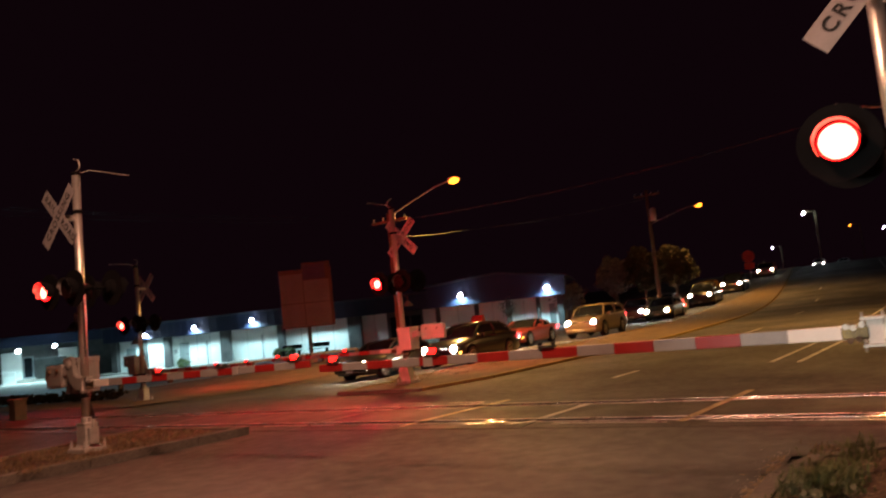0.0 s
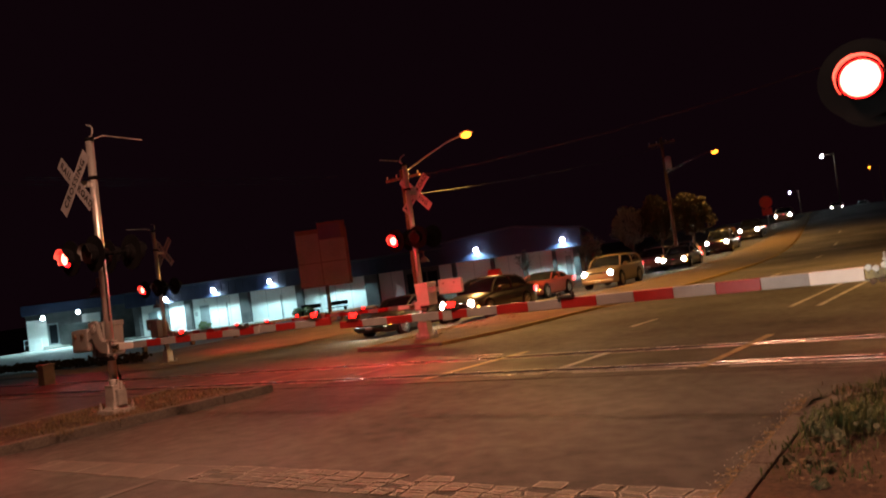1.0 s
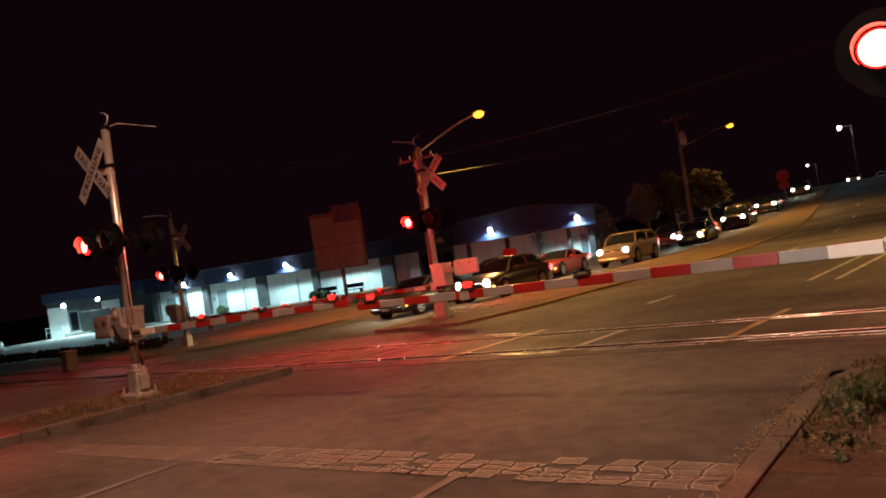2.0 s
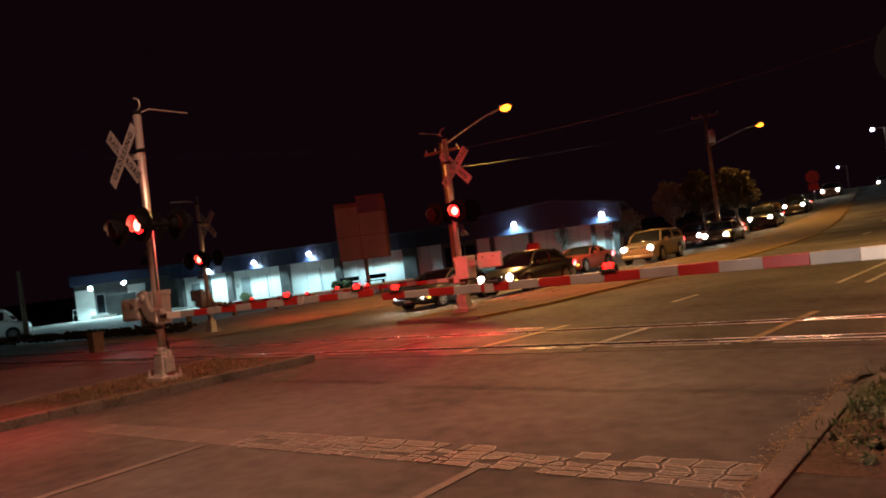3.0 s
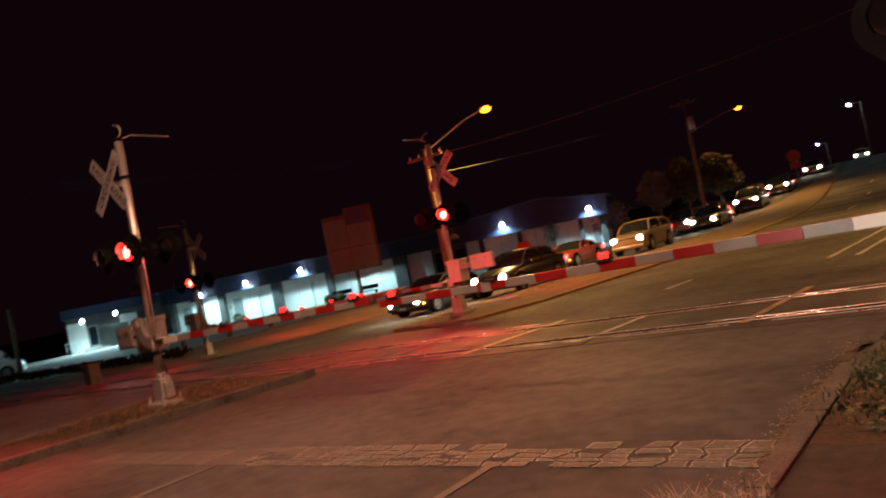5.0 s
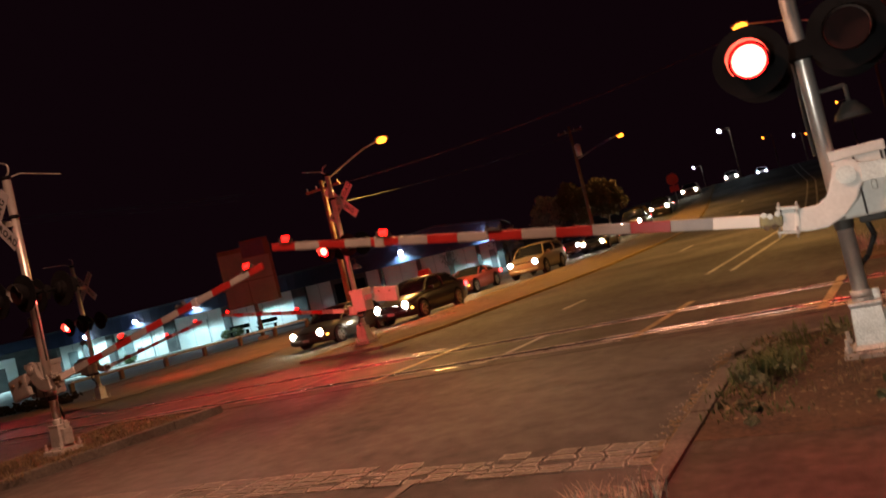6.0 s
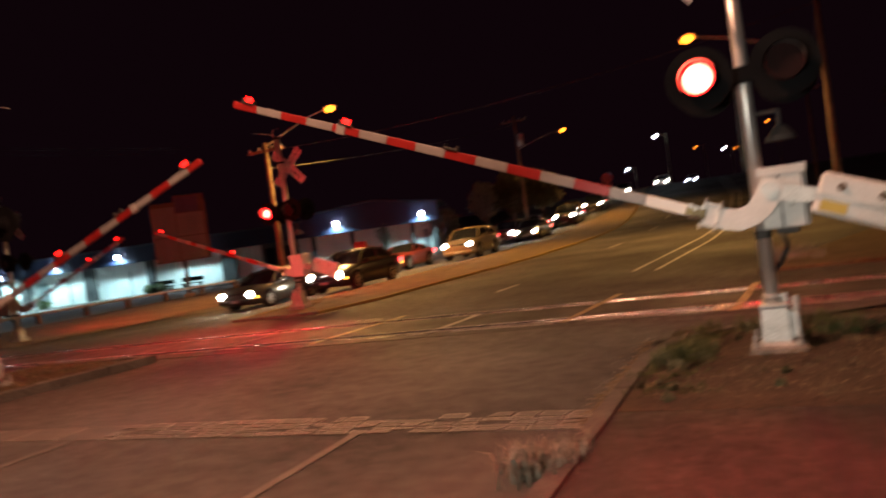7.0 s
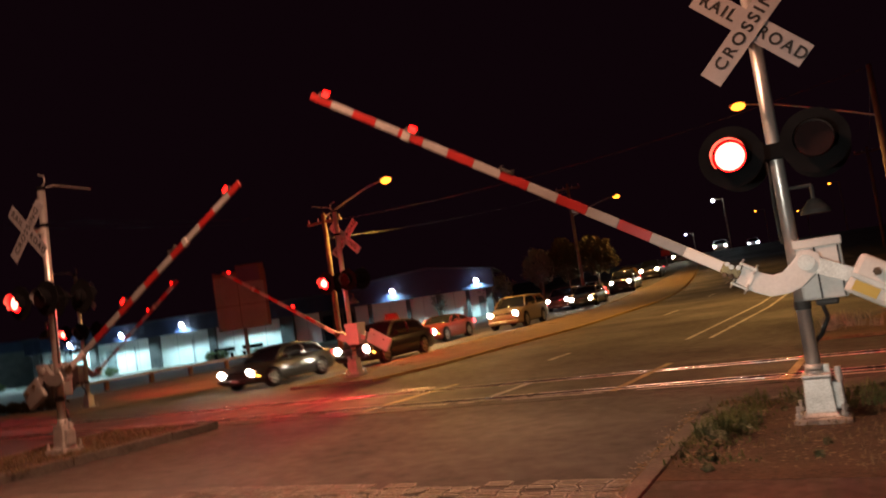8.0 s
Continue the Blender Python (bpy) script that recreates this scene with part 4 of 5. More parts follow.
    box(bm, -W * .48, W * .48, front_y - .035, front_y + .05, hz - .09, hz + .06, .02)
    grille = part("grille", bm, BLACK, top, "dark grille")
    for k in range(3):
        bm = B()
        box(bm, -W * .45, W * .45, front_y - .045, front_y - .03, hz - .065 + k * .045, hz - .05 + k * .045)
        part("grille_bar", bm, CHROME, grille)
    bm = B()
    box(bm, -W * .86, W * .86, -.06, .16, .30, .46, .05)
    bumper = part("bumper", bm, body_m, top, "", True)
    bm = B()
    box(bm, -.16, .16, -.072, -.058, .34, .43, .004)
    part("plate", bm, SIGN_WHITE, bumper, "plain pale plate")
    if roof_sign:
        bm = B()
        ym = (r0 + r1) / 2 + .25
        loft(bm, [[(-.28, ym - .13, high - .0), (.28, ym - .13, high), (.28, ym + .13, high), (-.28, ym + .13, high)], [(-.24, ym - .06, high + .24), (.24, ym - .06, high + .24), (.24, ym + .06, high + .24), (-.24, ym + .06, high + .24)]])
        part("roof_sign", bm, CAR_RED, top, "red roof sign")


CARS = {}


def car(key, kind, body_m, at, turn, label, lit="warm", roof_sign=False, category="car"):
    x, y = at
    top = thing({"suv": "suv", "pickup": "pickup_truck", "van": "van"}.get(kind, "car"), (x, y, rise(x, y) + 0.002), label, category, "queue of cars", turn)
    car_mesh_parts(top, kind, body_m, lit, roof_sign)
    if key == "taxi":
        top.scale = (0.95, 0.9, 1.0)
    if key == "first":
        top.scale = (0.92, 0.90, 0.87)
    CARS[key] = (top, x, y, turn)
    return top


car("first", "sedan", CAR_DARK, (-17.05, 19.3), 0, "dark grey-green sedan with lit headlights waiting at the gate")
car("taxi", "sedan", CAR_BLACK, (-14.95, 21.5), -2, "black sedan with a red roof sign and lit headlights", roof_sign=True)
car("red", "coupe", CAR_RED, (-18.2, 31.8), 2, "red low coupe with dark soft top and lit headlights")
car("tan", "suv", CAR_TAN, (-15.35, 34.2), 3, "tan gold sport utility car with lit headlights", "mixed")
car("silver", "suv", CAR_MAROON, (-18.0, 48.2), 4, "maroon sport utility car with lit headlights", "mixed")
car("fifth", "sedan", CAR_DARK, (-16.3, 48.2), 4, "dark sedan with bright lit headlights in the queue")
car("sixth", "pickup", CAR_BLACK, (-16.5, 59.0), 6, "dark pickup truck with lit headlights in the queue")
car("seventh", "sedan", CAR_SILVER, (-18.9, 57.0), 6, "silver sedan with cool lit headlights in the queue", "cool")
car("eighth", "sedan", CAR_YELLOW, (-19.3, 71.0), 7, "yellow sedan in the queue on the rise", "off")
car("ninth", "pickup", CAR_BLACK, (-16.7, 70.0), 7, "tall dark truck with bright headlights in the queue")
car("tenth", "suv", CAR_TAN, (-16.4, 83.5), 7, "pale sport utility car with lit headlights on the hill")
car("oncoming", "sedan", CAR_SILVER, (-14.6, 102.0), 6, "car with bright headlights coming over the hill")
car("far_one", "suv", CAR_WHITE, (-13.4, 126.0), 7, "pale car with cool headlights far up the hill", "cool")
car("parked_van", "van", CAR_WHITE, (-53.4, 22.3), 150, "white panel van parked in the lot", "off", category="van")


# ---- low building with lit bays ----
hall = new("low_building")
hall.matrix_world = Matrix.Translation(F0) @ Matrix.Rotation(math.atan2(FX.y, FX.x), 4, "Z")
tagged(hall, "long low commercial building with white bays and blue fascia", "building")
# in its own space: x along the front, -y towards the road, z up
DEPTH = 14.0
bm = B()
box(bm, -5.2, 36.2, 0.6, DEPTH, 0, 3.6)
part("rear_block", bm, WALL_DARK, hall, "dark body of the building")
BAYS = [(-4.6, -2.1), (-1.7, 0.2), (0.8, 5.8), (6.7, 11.3), (11.9, 17.8), (19.0, 21.2), (24.4, 25.6), (25.9, 28.9), (29.2, 31.5), (31.9, 34.0), (34.3, 35.7)]
for a, b in BAYS:
    bm = B()
    box(bm, a, b, 0.35, 0.62, 0, 2.75, 0.0)
    bay = part("bay_wall", bm, WALL, hall, "white painted bay wall")
    n = max(1, round((b - a) / 1.4))
    for k in range(1, n):
        xx = a + (b - a) * k / n
        bm = B()
        box(bm, xx - 0.012, xx + 0.012, 0.335, 0.349, 0.0, 2.75)
        part("panel_joint", bm, DOOR, bay, "thin vertical wall joint")
PIERS = [(-5.2, -4.6), (-2.1, -1.7), (0.2, 0.8), (5.8, 6.7), (11.3, 11.9), (17.8, 19.0), (25.6, 25.9), (28.9, 29.2), (31.5, 31.9), (34.0, 34.3), (35.7, 36.2)]
for a, b in PIERS:
    bm = B()
    box(bm, a, b, -0.15, 0.62, 0, 2.85, 0.02)
    part("pier", bm, WALL_DARK, hall, "dark brick pier")
bm = B()
box(bm, 21.2, 24.4, 0.36, 0.62, 0, 2.75)
part("entrance_wall", bm, WALL_DARK, hall, "dark entrance wall")
for a, b in ((21.5, 22.3), (22.45, 23.2), (23.35, 24.2)):
    bm = B()
    box(bm, a, b, 0.30, 0.355, 0.15, 2.35, 0.01)
    win = part("window", bm, BLACK, hall, "dark window frame")
    for z0, z1 in ((0.22, 1.2), (1.27, 2.28)):
        bm = B()
        box(bm, a + 0.06, b - 0.06, 0.285, 0.299, z0, z1)
        part("pane", bm, GLASS_DARK, win, "dark window pane")
# doors in the bays
for a, w in ((1.5, 0.95), (4.2, 0.1), (9.6, 0.08), (-3.9, 0.95), (35.0, 0.5)):
    bm = B()
    box(bm, a, a + w, 0.29, 0.345, 0.02, 2.1, 0.01)
    d = part("door", bm, DOOR, hall, "grey steel door")
    bm = B()
    box(bm, a + w * 0.8, a + w * 0.9, 0.25, 0.289, 1.0, 1.1)
    part("handle", bm, CHROME, d, "steel handle")
bm = B()
box(bm, 0.95, 1.25, 0.30, 0.345, 1.2, 1.6)
part("notice", bm, SIGN_WHITE, hall, "small white notice on the wall")
# blue fascia and canopy
bm = B()
box(bm, -5.4, 25.4, -0.9, 0.9, 2.76, 4.05, 0.03)
part("fascia", bm, FASCIA, hall, "blue ribbed metal fascia")
for k in range(44):
    bm = B()
    xx = -5.2 + k * 0.7
    box(bm, xx, xx + 0.05, -0.93, -0.902, 2.80, 4.0)
    part("fascia_rib", bm, FASCIA, hall)
bm = B()
prism(bm, [(25.2, 2.76), (36.5, 2.76), (36.5, 4.15), (31.2, 4.95), (25.2, 4.45)], -0.95, 0.9)
part("gable_fascia", bm, FASCIA, hall, "blue gabled fascia")
bm = B()
prism(bm, [(25.0, 4.46), (31.2, 4.97), (36.7, 4.16), (36.7, 4.28), (31.2, 5.10), (25.0, 4.60)], -1.1, DEPTH)
part("gable_roof", bm, ROOF, hall, "dark gabled metal roof")
bm = B()
box(bm, -5.6, 25.3, -1.0, DEPTH, 4.05, 4.2, 0.02)
part("flat_roof", bm, ROOF, hall, "dark flat roof edge")
bm = B()
box(bm, -6.0, 37, -1.6, 0.34, -0.25, 0.02, 0.02)
part("walkway", bm, CONCRETE, hall, "pale concrete walkway")
for u, z in WALL_LAMPS:
    bm = B()
    box(bm, u - 0.17, u + 0.17, -1.16, -0.94, z - 0.02, z + 0.26, 0.03)
    wl = part("wall_lamp", bm, BLACK, hall, "wall lamp housing")
    bm = B()
    cyl(bm, (u, -1.161, z + 0.12), (u, -1.20, z + 0.12), 0.15, 0.15, 20)
    cyl(bm, (u, -1.20, z + 0.12), (u, -1.225, z + 0.12), 0.15, 0.09, 20)
    part("lamp_glass", bm, COOL_GLOW, wl, "glowing cool white lamp glass")
    bm = B()
    box(bm, u - 0.15, u + 0.15, -1.15, -0.96, z - 0.045, z - 0.021, 0.005)
    part("lamp_base_glass", bm, COOL_GLOW, wl, "glowing cool white lamp glass")

# second lit block far along the lot
block = new("side_building")
block.matrix_world = Matrix.Translation((-77.6, 36.0, -0.4)) @ Matrix.Rotation(math.atan2(7.26, 3.9), 4, "Z")
tagged(block, "white block with a lit door, steps and brick screen", "building")
bm = B()
box(bm, 0.9, 12.0, 0, 10, -0.1, 4.0, 0.03)
part("wall", bm, WALL_DARK, block, "side wall, coloured dark where unlit")
# white only where the wall lamps fall; the rest of the wall is darkened
for a, b in ((0.95, 2.7), (5.9, 7.6)):
    bm = B()
    box(bm, a, b, -0.12, -0.002, 0.0, 3.0, 0.01)
    part("lit_wall_panel", bm, WALL, block, "white panel standing for the lamplit wall")
bm = B()
box(bm, 0.6, 12.4, -0.8, 10.2, 3.5, 4.5, 0.03)
part("fascia", bm, FASCIA, block, "blue metal fascia")
bm = B()
box(bm, 2.75, 3.7, -0.06, -0.003, 0.35, 2.5, 0.01)
dd = part("door", bm, DOOR, block, "glazed steel door")
bm = B()
box(bm, 2.87, 3.58, -0.075, -0.061, 0.5, 2.35)
part("pane", bm, GLASS_DARK, dd, "dark glass pane")
bm = B()
box(bm, 3.85, 6.6, -1.8, -1.5, 0, 2.2, 0.02)
part("screen_wall", bm, WALL_DARK, block, "dark brick screen wall")
bm = B()
box(bm, 2.2, 3.84, -1.6, -0.01, 0, 0.34, 0.01)
part("landing", bm, CONCRETE, block, "concrete landing")
for k in range(2):
    bm = B()
    box(bm, 2.2, 4.6, -2.2 + 0.3 * k, -1.602, 0, 0.12 + 0.11 * k, 0.01)
    part("step", bm, CONCRETE, block, "concrete step")
for k in range(2):
    bm = B()
    xx = 2.15
    for j in range(4):
        cyl(bm, (xx - 0.5 * j * (1 - k), -1.7 - 0.25 * j * k, 0.1), (xx - 0.5 * j * (1 - k), -1.7 - 0.25 * j * k, 1.15), 0.03, 0.03, 8)
    for z in (0.65, 1.15):
        cyl(bm, (xx, -1.7, z), (xx - 1.5 * (1 - k), -1.7 - 0.75 * k, z), 0.03, 0.03, 8)
    part("handrail", bm, CAR_WHITE, block, "white tubular handrail")
for u, z in ((2.45, 2.75), (5.6, 2.9)):
    bm = B()
    box(bm, u - 0.25, u + 0.25, -1.06, -0.82, z + 0.2, z + 0.55, 0.03)
    wl = part("wall_lamp", bm, BLACK, block, "wall lamp housing")
    bm = B()
    cyl(bm, (u, -1.061, z + 0.36), (u, -1.09, z + 0.36), 0.17, 0.17, 20)
    part("lamp_glass", bm, COOL_GLOW, wl, "glowing cool white lamp glass")


# ---- billboard ----
board = new("billboard")
BDIR = math.atan2(32.5 - 30.44, -29.5 + 31.7)
board.matrix_world = Matrix.Translation((-31.7, 30.44, -0.05)) @ Matrix.Rotation(BDIR, 4, "Z")
tagged(board, "faded panelled billboard on a dark steel post", "billboard")
bm = B()
box(bm, 0.0, 2.95, 0, 0.30, 1.95, 5.25, 0.02)
box(bm, 1.3, 2.90, 0.02, 0.28, 5.25, 5.62, 0.02)
part("frame", bm, BOARD_BACK, board, "dark deep billboard frame")
for k, (x0, x1, z0, z1) in enumerate(((0.02, 1.30, 2.0, 3.3), (1.34, 2.78, 2.0, 3.3), (0.02, 1.30, 3.34, 5.0), (1.34, 2.78, 3.34, 4.6), (1.34, 2.6, 4.64, 5.5))):
    bm = B()
    box(bm, x0, x1, -0.03, -0.002, z0, z1, 0.004)
    part("panel", bm, BOARD_BLUE if k == 4 else BOARD, board, "faded blank panel" if k < 4 else "dark blue blank panel")
bm = B()
cyl(bm, (1.45, 0.15, -0.1), (1.45, 0.15, 1.96), 0.11, 0.11, 16)
part("post", bm, BOARD_BACK, board, "dark steel post")
bm = B()
box(bm, 1.15, 1.75, -0.1, 0.4, -0.1, 0.12, 0.02)
part("foot", bm, CONCRETE, board, "concrete foot")


# ---- parking barrier, benches, small things by the lot ----
rail_top = thing("parking_barrier", (0, 0, 0), "low steel rail on short posts along the lot", "barrier")
PB = [(-32.2, 20.6), (-31.9, 23.0), (-31.5, 25.3), (-31.0, 27.4), (-30.4, 29.4), (-29.7, 31.4), (-29.0, 33.4)]
for x, y in PB:
    bm = B()
    box(bm, x - 0.09, x + 0.09, y - 0.09, y + 0.09, -0.1, 0.36, 0.01)
    part("post", bm, WOOD, rail_top, "short wooden post")
for a, b in zip(PB[:-1], PB[1:]):
    bm = B()
    cyl(bm, (*a, 0.38), (*b, 0.38), 0.06, 0.06, 10)
    part("rail", bm, GALV, rail_top, "pale steel rail")
for at, turn in (((-46.9, 45.7, -0.3), 20), ((-44.4, 46.4, -0.3), 20)):
    bench = thing("bench", at, "dark bench before a lit white bay", "bench", "benches", turn)
    bm = B()
    box(bm, -0.9, 0.9, -0.22, 0.22, 0.42, 0.48, 0.01)
    part("seat", bm, BLACK, bench)
    bm = B()
    box(bm, -0.9, 0.9, 0.2, 0.25, 0.6, 0.95, 0.01)
    part("backrest", bm, BLACK, bench)
    for k in (-0.7, 0.7):
        bm = B()
        box(bm, k - 0.04, k + 0.04, -0.2, 0.24, 0, 0.42, 0.01)
        part("leg", bm, BLACK, bench)
blue_bin = thing("rubbish_bin", tuple(face(37.6, 0.8, 0.0)), "blue plastic wheeled bin beside the building", "bin")
bm = B()
loft(bm, [[(-.25, -.28, 0), (.25, -.28, 0), (.25, .28, 0), (-.25, .28, 0)], [(-.32, -.36, 1.0), (.32, -.36, 1.0), (.32, .36, 1.0), (-.32, .36, 1.0)]])
part("body", bm, BIN_BLUE, blue_bin)
bm = B()
box(bm, -.34, .34, -.38, .38, 1.0, 1.07, 0.02)
part("lid", bm, BIN_BLUE, blue_bin)
post = thing("relay_post", (-22.9, 11.4, 0), "short dark relay post beside the track", "post")
bm = B()
box(bm, -0.17, 0.17, -0.17, 0.17, -0.05, 0.56, 0.02)
part("body", bm, WOOD, post)
bm = B()
box(bm, -0.20, 0.20, -0.20, 0.20, 0.56, 0.62, 0.015)
part("cap", bm, WOOD, post)


# ---- poles, lamps and cables ----
def head(at, toward, parent):
    d = Vector((*toward, 0)).normalized()
    bm = B()
    rot = Matrix.Translation(at) @ Matrix.Rotation(math.atan2(d.y, d.x), 4, "Z")
    loft(bm, [[rot @ Vector(p) for p in ring] for ring in ([(-.30, -.06, .02), (-.30, .06, .02), (-.30, .06, .10), (-.30, -.06, .10)], [(0, -.14, 0), (0, .14, 0), (0, .12, .16), (0, -.12, .16)], [(.34, -.10, .01), (.34, .10, .01), (.34, .07, .10), (.34, -.07, .10)])])
    h = part("lamp_head", bm, TRANSF, parent, "grey cobra-head street lamp")
    bm = B()
    bmesh.ops.create_uvsphere(bm, u_segments=16, v_segments=10, radius=0.23, matrix=Matrix.Translation(Vector(at) + Vector((0, 0, -0.03))) @ Matrix.Diagonal((1.2, 1.0, 0.7, 1)))
    part("lamp_bowl", bm, SODIUM_GLOW, h, "glowing orange sodium bowl", True)


def utility_pole(x, y, z0, z1, label, lamp=None, transformer=None, crossarm=True, lean=0.0):
    top = thing("utility_pole", (x, y, z0), label, "utility pole", "poles along the road")
    hgt = z1 - z0
    bm = B()
    cyl(bm, (0, 0, -0.2), (lean, 0, hgt), 0.15, 0.10, 14)
    part("pole", bm, WOOD, top, "round weathered wooden pole", True)
    if crossarm:
        bm = B()
        box(bm, lean - 1.0, lean + 1.0, -0.05, 0.05, hgt - 0.45, hgt - 0.33, 0.01)
        ca = part("crossarm", bm, WOOD, top, "wooden crossarm")
        for k in (-0.9, -0.35, 0.35, 0.9):
            bm = B()
            cyl(bm, (lean + k, 0, hgt - 0.33), (lean + k, 0, hgt - 0.17), 0.035, 0.02, 8)
            part("insulator", bm, TRANSF, ca, "grey insulator")
    if lamp:
        lx, ly, lz = (lamp[0] - x, lamp[1] - y, lamp[2] - z0)
        bm = B()
        start = Vector((lean * 0.8, 0, min(hgt - 0.2, lz - 1.6)))
        end = Vector((lx, ly, lz + 0.05))
        tube(bm, [start, start.lerp(end, 0.35) + Vector((0, 0, 0.10)), start.lerp(end, 0.7) + Vector((0, 0, 0.14)), end], 0.035, 8)
        part("lamp_arm", bm, TRANSF, top, "grey steel lamp arm")
        head((lx, ly, lz), (lx, ly), top)
    if transformer:
        bm = B()
        tz = transformer - z0
        cyl(bm, (0.30, 0, tz - 0.45), (0.30, 0, tz + 0.40), 0.23, 0.23, 20)
        cyl(bm, (0.30, 0, tz + 0.40), (0.30, 0, tz + 0.52), 0.23, 0.08, 20)
        part("transformer", bm, TRANSF, top, "pale grey transformer drum", True)
    return top


utility_pole(-21.3, 27.7, -0.2, 6.7, "wooden pole with a glowing sodium street lamp", (-19.2, 30.3, 8.1))
utility_pole(-18.3, 55.2, 0.2, 9.4, "wooden pole with transformer drum and sodium street lamp", (-16.45, 62.0, 8.42), 7.5)
utility_pole(1.9, 32.0, 0.05, 8.3, "wooden pole with a sodium lamp over the road", (-2.9, 32.0, 7.9), None, False)
utility_pole(2.4, 68.0, 0.9, 9.0, "tall wooden pole farther up the verge", None, None, True)
# assumed pole outside the view, for the lamp that lights the near road
utility_pole(3.6, 3.6, 0.03, 8.9, "assumed wooden pole, out of view, with a long lamp arm", (-4.6, 3.6, 9.2))
# unseen pole, added only to hold the fill lamp of the lot
utility_pole(-50.0, 8.6, -0.03, 7.2, "unseen slim pole added to carry the lot's fill lamp", (-49.0, 9.0, 7.0), None, False)
utility_pole(-49.3, 20.3, -0.25, 3.9, "dark slim pole in the parking lot", None, None, False)


def cable(name, a, b, sag, r=0.012, label="thin dark overhead power cable"):
    cu = bpy.data.curves.new(name, "CURVE")
    cu.dimensions, cu.bevel_depth, cu.bevel_resolution = "3D", r, 1
    sp = cu.splines.new("POLY")
    sp.points.add(24)
    a, b = Vector(a), Vector(b)
    for i in range(25):
        f = i / 24
        p = a.lerp(b, f)
        sp.points[i].co = (p.x, p.y, p.z - sag * 4 * f * (1 - f), 1)
    cu.materials.append(WIRE)
    return tagged(new(name, cu), label, "cable", "overhead cables")


for k in (-0.9, 0.35, 0.9):
    cable("overhead_cable", (-54.0, 26.0 + k, 12.2 + 0.3 * k), (-41.0, 44.0 + k, 10.3 + 0.3 * k), 0.2)
cable("overhead_cable", (-21.3, 27.7, 5.5), (-18.3, 55.2, 8.8), 0.3, 0.016, "thick pale low overhead cable")
cable("overhead_cable", (-21.3, 27.7, 6.3), (1.9, 32.0, 8.2), 0.6)
cable("overhead_cable", (1.9, 32.0, 8.2), (2.4, 68.0, 8.6), 0.6)

for at, m, r in (((-14.0, 97.0, 9.2), COOL_GLOW, 0.16), ((-11.5, 118.0, 8.2), SODIUM_GLOW, 0.14), ((-1.4, 118.0, 10.2), SODIUM_GLOW, 0.16), ((-9.0, 140.0, 8.4), COOL_GLOW, 0.12), ((-24.0, 130.0, 7.0), COOL_GLOW, 0.12), ((-6.5, 128.0, 7.6), SODIUM_GLOW, 0.12)):
    far = thing("street_lamp", (at[0] + 1.2, at[1], rise(at[0], at[1])), "far street lamp glowing up the hill", "street lamp", "far lamps")
    hz = at[2] - rise(at[0], at[1])
    bm = B()
    cyl(bm, (0, 0, -0.2), (0, 0, hz + 0.1), 0.09, 0.06, 8)
    part("pole", bm, WOOD, far)
    bm = B()
    cyl(bm, (0, 0, hz + 0.05), (-1.2, 0, hz + 0.1), 0.04, 0.04, 8)
    part("lamp_arm", bm, WOOD, far)
    bm = B()
    bmesh.ops.create_uvsphere(bm, u_segments=12, v_segments=8, radius=r, matrix=Matrix.Translation((-1.2, 0, hz)))
    part("lamp_bowl", bm, m, far, "glowing lamp bowl")

# round warning sign, seen lit by lamps on the hill
rs = thing("warning_sign", (-17.4, 81.5, rise(-17.4, 81.5)), "round orange-red sign with a plate below on a post", "road sign")
bm = B()
cyl(bm, (0, 0, -0.1), (0, 0, 3.15), 0.05, 0.05, 10)
part("post", bm, TRANSF, rs, "thin steel post")
bm = B()
cyl(bm, (0, -0.07, 2.55), (0, -0.05, 2.55), 0.62, 0.62, 36)
part("disc", bm, SIGN_BACK, rs, "round orange-red sign face")
bm = B()
box(bm, -0.48, 0.48, -0.07, -0.05, 1.25, 1.90, 0.0)
part("plate", bm, SIGN_BACK, rs, "square orange-red plate")


# ---- plants ----
def leaf_crown(bm, center, radii, n, size, rng, flat=0.0):
    for _ in range(n):
        d = Vector((rng.gauss(0, 1), rng.gauss(0, 1), rng.gauss(0, 1))).normalized()
        k = rng.uniform(0.45, 1.0) ** 0.6
        lump = 0.8 + 0.35 * noise.noise(d * 2.3 + Vector(center))
        c = Vector(center) + Vector((d.x * radii[0], d.y * radii[1], d.z * radii[2])) * k * lump
        u = Vector((rng.uniform(-1, 1), rng.uniform(-1, 1), rng.uniform(-1, 1))).normalized() * size * rng.uniform(0.6, 1.3)
        v = u.orthogonal().normalized() * u.length * 0.5
        vs = [bm.verts.new(c - u), bm.verts.new(c + v), bm.verts.new(c + u), bm.verts.new(c - v)]
        bm.faces.new(vs)


